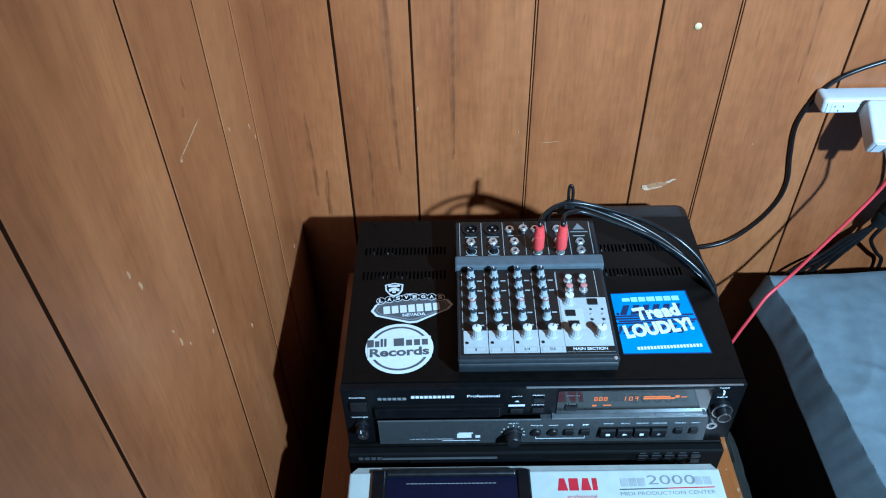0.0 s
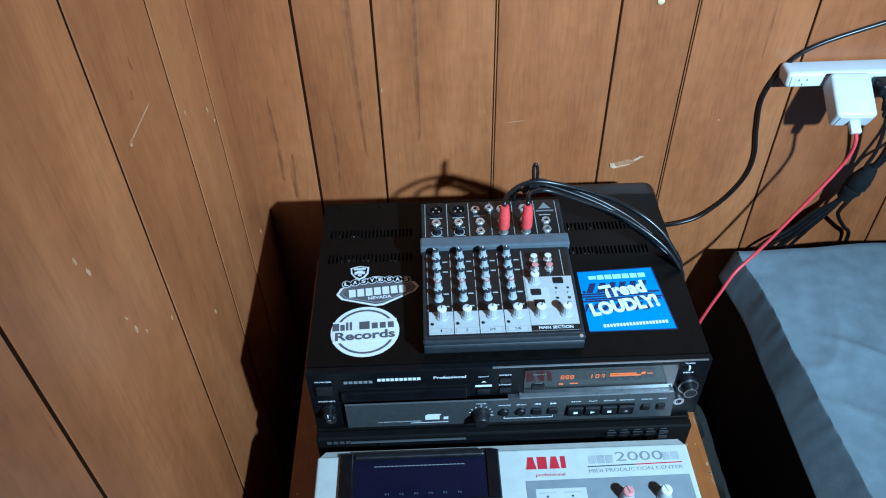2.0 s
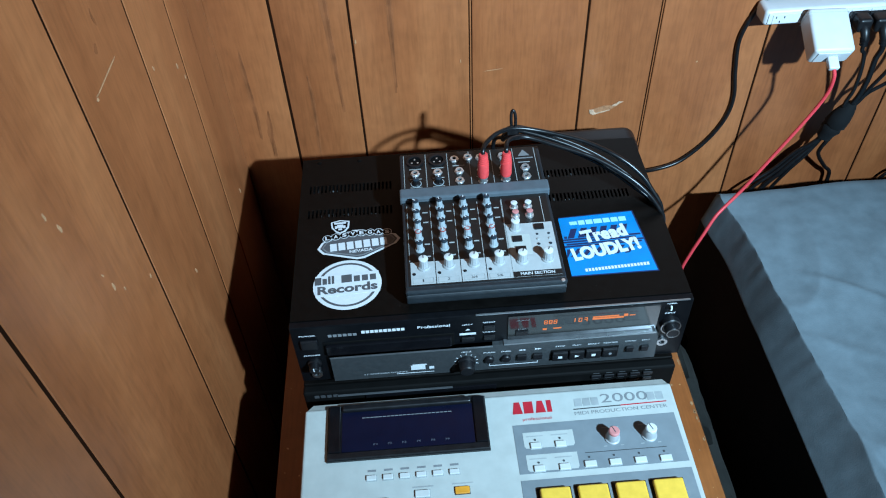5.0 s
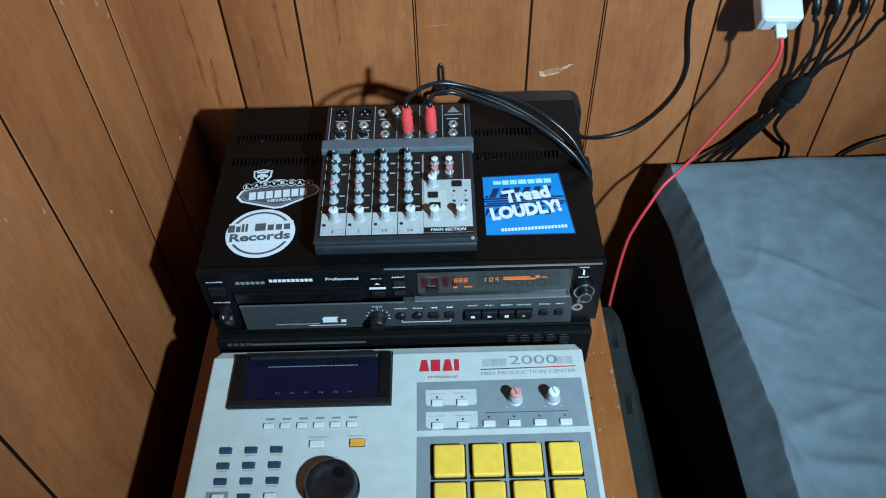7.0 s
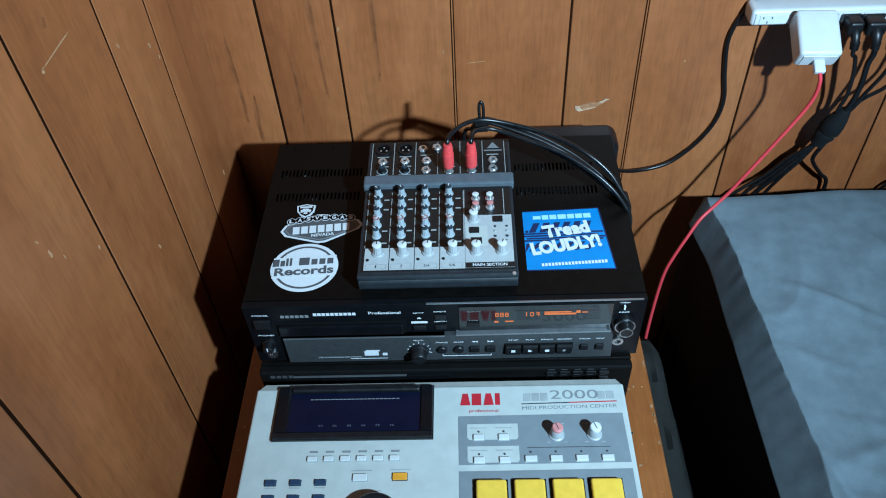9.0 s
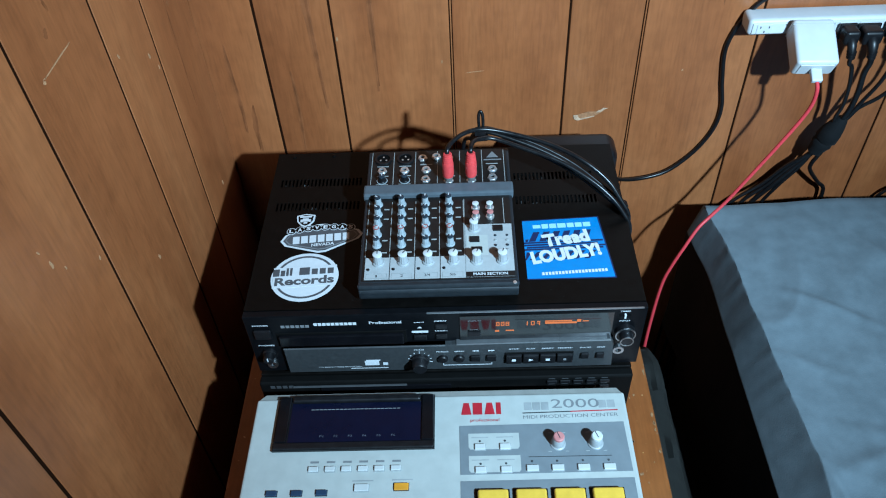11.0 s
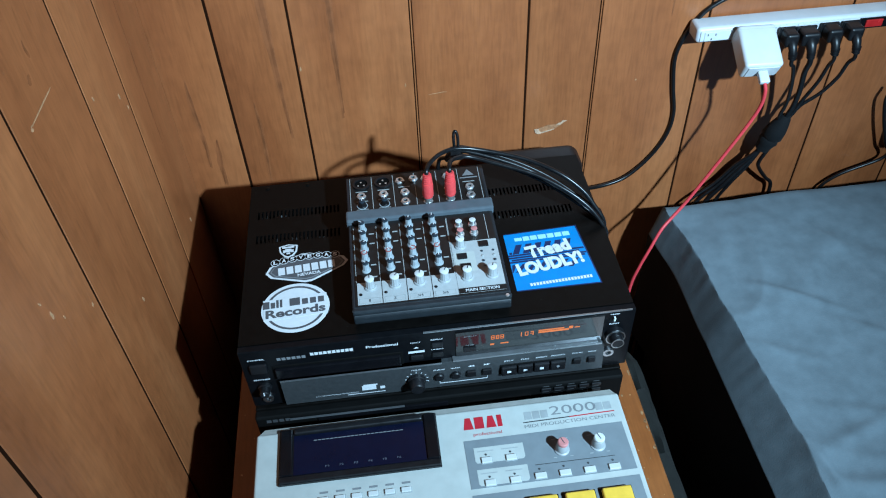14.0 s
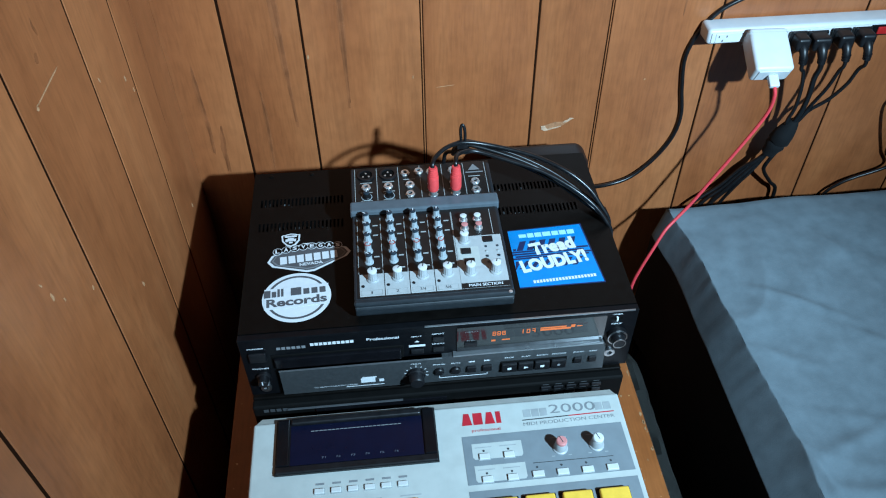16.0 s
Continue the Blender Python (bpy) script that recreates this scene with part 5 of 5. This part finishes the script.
wh = part("data_wheel", turned([(0.0305, 0), (0.0305, 0.004), (0.0285, 0.0055), (0.0275, 0.017), (0.0255, 0.0195), (0.019, 0.0200), (0.0165, 0.0185), (0.004, 0.0180)], flat(-0.0765, -0.2225, PZ), 48), BLACK_PLASTIC, mpc, "black round data wheel", smooth=True)
part("finger_dimple", turned([(0.0065, 0), (0.0065, 0.0006), (0.004, 0.0009)], flat(-0.0665, -0.2115, PZ + 0.0190), 20), BLACK_GLOSS, wh, smooth=True)
part("key_print", plates([(-0.006, 0.006, -0.0008, 0.0008)], 0.0002, flat(-0.078, -0.185, PZ)), LIGHT_INK, mpc)
# grey control fields
up = part("upper_field", slab([(0.0155, -0.1550), (0.2125, -0.1540), (0.2115, -0.0895), (0.0150, -0.0910)], 0.0004, flat(0, 0, PZ)), MPC_GREY, mpc, "mid grey control field")
part("lower_field", slab([(0.0155, -0.44), (0.2125, -0.44), (0.2125, -0.1620), (0.0155, -0.1630)], 0.0004, flat(0, 0, PZ)), MPC_GREY, mpc, "mid grey pad field")
for y0, y1 in ((-0.1230, -0.1020), (-0.1525, -0.1315)):
    part("label_field", slab([(0.0255, y0 + 0.003), (0.0275, y0), (0.0835, y0), (0.0855, y0 + 0.003), (0.0855, y1), (0.0255, y1)], 0.0002, flat(0, 0, PZ + 0.0004)), MPC_BODY, up)
    for x in (0.039, 0.0685):
        key(x, y0 + 0.0025, 0.0125, 0.0075, MPC_PALE, name="mode_key", z=PZ + 0.0006)
        part("status_led", turned([(0.0013, 0), (0.0013, 0.0006)], flat(x, y0 + 0.0105, PZ + 0.0006), 10), DARK_INK, mpc)
        part("key_print", plates([(-0.010, 0.010, -0.0006, 0.0006)], 0.0002, flat(x, y0 + 0.0155, PZ + 0.0006)), LIGHT_INK, mpc)
for x in (0.0985, 0.1275, 0.1570, 0.1865):
    key(x, -0.1488, 0.0135, 0.0075, MPC_PALE, name="mode_key", z=PZ + 0.0004)
    part("status_led", turned([(0.0013, 0), (0.0013, 0.0006)], flat(x, -0.1398, PZ + 0.0004), 10), DARK_INK, mpc)
part("field_line", plates([(-0.048, 0.048, -0.0004, 0.0004)], 0.0002, flat(0.143, -0.1340, PZ + 0.0004)), DARK_INK, mpc)
for x, cap in ((0.1305, PINK_CAP), (0.1745, KNOB_WHITE)):
    k = part("rotary_knob", turned([(0.0090, 0), (0.0090, 0.0015), (0.0076, 0.0025), (0.0070, 0.013), (0.0064, 0.014)], flat(x, -0.1180, PZ + 0.0004), 24), KNOB_GREY, mpc, smooth=True)
    part("cap", turned([(0.0064, 0.0138), (0.0066, 0.0172), (0.0054, 0.0186)], flat(x, -0.1180, PZ + 0.0004), 22), cap, k, smooth=True)
    part("pointer", plates([(-0.0005, 0.0005, -0.003, 0.0052)], 0.0003, flat(x, -0.1180, PZ + 0.0189, 20)), DARK_INK, k)
    for mark in ((-0.012, -0.008, -0.010, -0.009), (0.008, 0.012, -0.010, -0.009), (-0.010, 0.010, 0.0145, 0.0155)):
        part("dial_print", plates([mark], 0.0002, flat(x, -0.1180, PZ + 0.0004)), LIGHT_INK, mpc)
for r in range(4):
    for c in range(4):
        x, y = 0.0515 + c * 0.0427, -0.1955 - r * 0.0445
        part("pad_frame", slab([(-0.0195, -0.0200), (0.0195, -0.0200), (0.0195, 0.0215), (-0.0195, 0.0215)], 0.0006, flat(x - 0.0005, y, PZ + 0.0004)), BLACK_PLASTIC, mpc)
        part("pad", box(x - 0.0172, x + 0.0172, y - 0.0188, y + 0.0188, PZ + 0.001, PZ + 0.0085, 0.0026, 3), YELLOW, mpc, "yellow rubber pad", smooth="weighted")
# marks along the back of the sampler
for i, w in enumerate((0.0125, 0.0115, 0.0125, 0.0060)):
    lean = 0.0030 if i in (0, 2) else 0.0
    part("maker_block", slab([(0, 0), (w, 0), (w - lean, 0.0165), (lean, 0.0165)], 0.0003, flat(0.0175 + i * 0.0142, -0.0755, PZ)), RED_INK, mpc, "red plain block")
words("line_name", "professional", 0.035, 0.0055, flat(0.046, -0.0840, PZ + 0.0003), RED_INK, mpc)
blocks("model_block", letter_bars(3, 0.031, 0.011, 0.12), 0.0003, flat(0.110, -0.0655, PZ), LIGHT_INK, mpc, "pale grey plain blocks")
blocks("model_block", letter_bars(2, 0.021, 0.011, 0.12), 0.0003, flat(0.1955, -0.0640, PZ), LIGHT_INK, mpc, "pale grey plain blocks")
words("model_number", "2000", 0.058, 0.0125, flat(0.1565, -0.0625, PZ + 0.0003), INK_GREY, mpc)
part("name_rule", slab([(0.092, -0.0755), (0.150, -0.0745), (0.150, -0.0732), (0.092, -0.0742)], 0.0003, flat(0, 0, PZ)), DARK_INK, mpc)
part("name_rule", slab([(0.150, -0.0745), (0.207, -0.0735), (0.207, -0.0722), (0.150, -0.0732)], 0.0003, flat(0, 0, PZ)), RED_INK, mpc)
words("kind_name", "MIDI PRODUCTION CENTER", 0.114, 0.0048, flat(0.1495, -0.0800, PZ + 0.0003, 0.8), INK_GREY, mpc)

# ---- bed ----
bed = thing("bed", "bed with a slate grey fitted sheet, creased at the edges", "bed")
BX0, BX1, BY0, BY1, BZ = 0.425, 1.75, -1.60, 0.374, 0.613
nx, ny = 320, 260
bm, side_bm = bmesh.new(), bmesh.new()
grid = []
US = [-0.26 + 0.24 * i / 20 for i in range(20)] + [-0.02 + 0.11 * i / 120 for i in range(120)]
US += [0.09 + 0.43 * i / 130 for i in range(130)] + [0.52 + (BX1 - BX0 - 0.26) * i / 50 for i in range(51)]
VS = [-0.26 + 1.50 * i / 70 for i in range(70)] + [1.24 + (BY1 - BY0 - 0.98) * i / 190 for i in range(191)]
RIDGES = ((0.495, 0.182, 0.635, 0.086, 0.0042, 0.0075), (0.600, 0.086, 0.690, 0.018, 0.0035, 0.008), (0.450, 0.076, 0.565, 0.008, 0.0030, 0.009), (0.462, -0.098, 0.487, -0.185, 0.006, 0.009), (0.480, -0.118, 0.620, -0.075, 0.004, 0.010), (0.497, 0.320, 0.488, 0.222, 0.003, 0.016), (0.58, 0.30, 0.78, 0.14, 0.004, 0.02), (0.50, -0.05, 0.72, -0.12, 0.0035, 0.010), (0.468, -0.165, 0.60, -0.19, 0.009, 0.014), (0.66, 0.06, 0.95, -0.08, 0.005, 0.014))
for j in range(ny + 1):
    row = []
    for i in range(nx + 1):
        # unfolded sheet: the outer cells run down the sides
        u = US[i]
        v = VS[j]
        def fold(s, length):
            if s < 0:
                return 0.0, -s
            if s > length:
                return length, s - length
            return s, 0.0
        x, dx = fold(u, BX1 - BX0)
        y, dy = fold(v, BY1 - BY0)
        ex, ey = min(u, BX1 - BX0 - u), min(v, BY1 - BY0 - v)
        e = min(ex, ey)
        drop = max(dx, dy)

        # the sheet slopes off along the long side, a little wider towards the foot
        yy = BY0 + y
        lap = min(0.038, max(0.016, 0.020 + (0.27 - yy) * 0.05)) + 0.0007 * math.sin(17 * v) + 0.0012 * noise.noise(Vector((yy * 60, 0.5, 0.0)))
        side = max(0.0, 1 - max(ex, 0.0) / lap)
        round_off = 0.122 * side if ex < lap else 0.6 * max(0.0, 0.010 - max(e, 0.0))
        p = Vector((BX0 + x, BY0 + y, BZ - drop - round_off * 0.50))
        if ex < 0.12:
            p.x -= 0.013 * math.exp(-((BY1 - yy) / 0.07) ** 2)
        bulge = 0.012 * min(1, max(0, ex) / 0.5) * (0.4 + 0.6 * min(1, max(0, ey) / 0.06))
        w = noise.noise(Vector((p.x * 3.1, p.y * 2.2, 0.3))) * 0.006
        fold_ridge = math.exp(-((ex - lap) / 0.010) ** 2) * 0.0012
        dip = -math.exp(-((ex - lap - 0.05) / 0.03) ** 2) * 0.002
        crease = 0.6 * (1 - abs(noise.noise(Vector((p.x * 4.0 + p.y * 2.5, p.y * 1.5 - p.x * 3, 4.0))))) ** 7 * 0.008
        for ax0, ay0, ax1, ay1, hh, ww in RIDGES:
            dxr, dyr = ax1 - ax0, ay1 - ay0
            s = max(0.0, min(1.0, ((p.x - ax0) * dxr + (p.y - ay0) * dyr) / (dxr * dxr + dyr * dyr)))
            far2 = (p.x - ax0 - s * dxr) ** 2 + (p.y - ay0 - s * dyr) ** 2
            if far2 < 0.01:
                crease += hh * math.exp(-far2 / (ww * ww)) * math.sin(math.pi * (0.08 + 0.88 * s))
        lift = 0.0045 * noise.noise(Vector((p.x * 9 + 3 * p.y, p.y * 7, 9.0))) + 0.010 * max(0.0, 0.22 - abs(noise.noise(Vector((p.x * 3.2 + 1.6 * p.y, p.y * 4.0 - p.x, 2.0))))) + bulge + w + fold_ridge + dip + crease * min(1, max(0, e) / 0.05)
        p.z += lift * math.exp(-drop / 0.04)
        if drop > 0:
            k = noise.noise(Vector((p.x * 6, p.y * 6, p.z * 3))) * 0.006 * min(1, drop / 0.04)
            if dx > 0:
                p.x += k
            if dy > 0:
                p.y += k
        row.append(bm.verts.new(p))
    grid.append(row)
copies = {}


def doubled(q):
    """The corner of the sheet's blackened side that meets a corner of its top."""
    if q not in copies:
        copies[q] = side_bm.verts.new(q.co)
    return copies[q]


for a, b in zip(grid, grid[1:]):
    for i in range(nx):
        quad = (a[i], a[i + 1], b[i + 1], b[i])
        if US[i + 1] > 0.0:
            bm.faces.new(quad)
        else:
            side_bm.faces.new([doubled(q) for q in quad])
bmesh.ops.delete(bm, geom=[q for q in bm.verts if not q.link_faces], context="VERTS")
part("fitted_sheet", bm, SHEET, bed, "slate grey fitted sheet", smooth=True)
# same sheet below the edge, coloured near black in place of shade
part("shaded_sheet_side", side_bm, DARK_CLOTH, bed, "side of the sheet, coloured black to stand for shade", smooth=True)
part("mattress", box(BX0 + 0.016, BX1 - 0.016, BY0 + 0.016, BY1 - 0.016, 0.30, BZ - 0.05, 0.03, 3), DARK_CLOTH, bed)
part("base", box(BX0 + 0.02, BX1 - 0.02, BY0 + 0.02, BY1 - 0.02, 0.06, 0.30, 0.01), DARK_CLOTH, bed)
for x in (BX0 + 0.08, BX1 - 0.08):
    for y in (BY0 + 0.1, BY1 - 0.1):
        part("leg", turned([(0.022, 0), (0.028, 0.06)], flat(x, y, 0), 16), BLACK_PLASTIC, bed)

throw = thing("grey_blanket", "dim grey crumpled blanket stuffed between cabinet and bed", "blanket")
bm = bmesh.new()
rows = []
for j in range(61):
    y = 0.30 - j * 0.016
    r = []
    for i in range(17):
        s = i / 16
        x = 0.280 + 0.105 * s + 0.003 * noise.noise(Vector((y * 14, s * 3, 1.0)))
        z = 0.548 - 0.05 * s - 0.26 * max(0.0, s - 0.36) ** 0.8 + 0.012 * noise.noise(Vector((y * 7, s * 4.0, 6.0))) + 0.006 * noise.noise(Vector((y * 26, s * 14, 2.0))) + 0.004 * noise.noise(Vector((y * 60, s * 30, 7.0)))
        z -= 0.35 * max(0.0, (y - 0.10) / 0.20) ** 2
        r.append(bm.verts.new((x, y, max(0.004, z))))
    rows.append(r)
for a, b in zip(rows, rows[1:]):
    for i in range(16):
        bm.faces.new((a[i], b[i], b[i + 1], a[i + 1]))
bmesh.ops.solidify(bm, geom=list(bm.faces), thickness=0.004)
part("cloth", bm, GREY_CLOTH, throw, smooth=True)
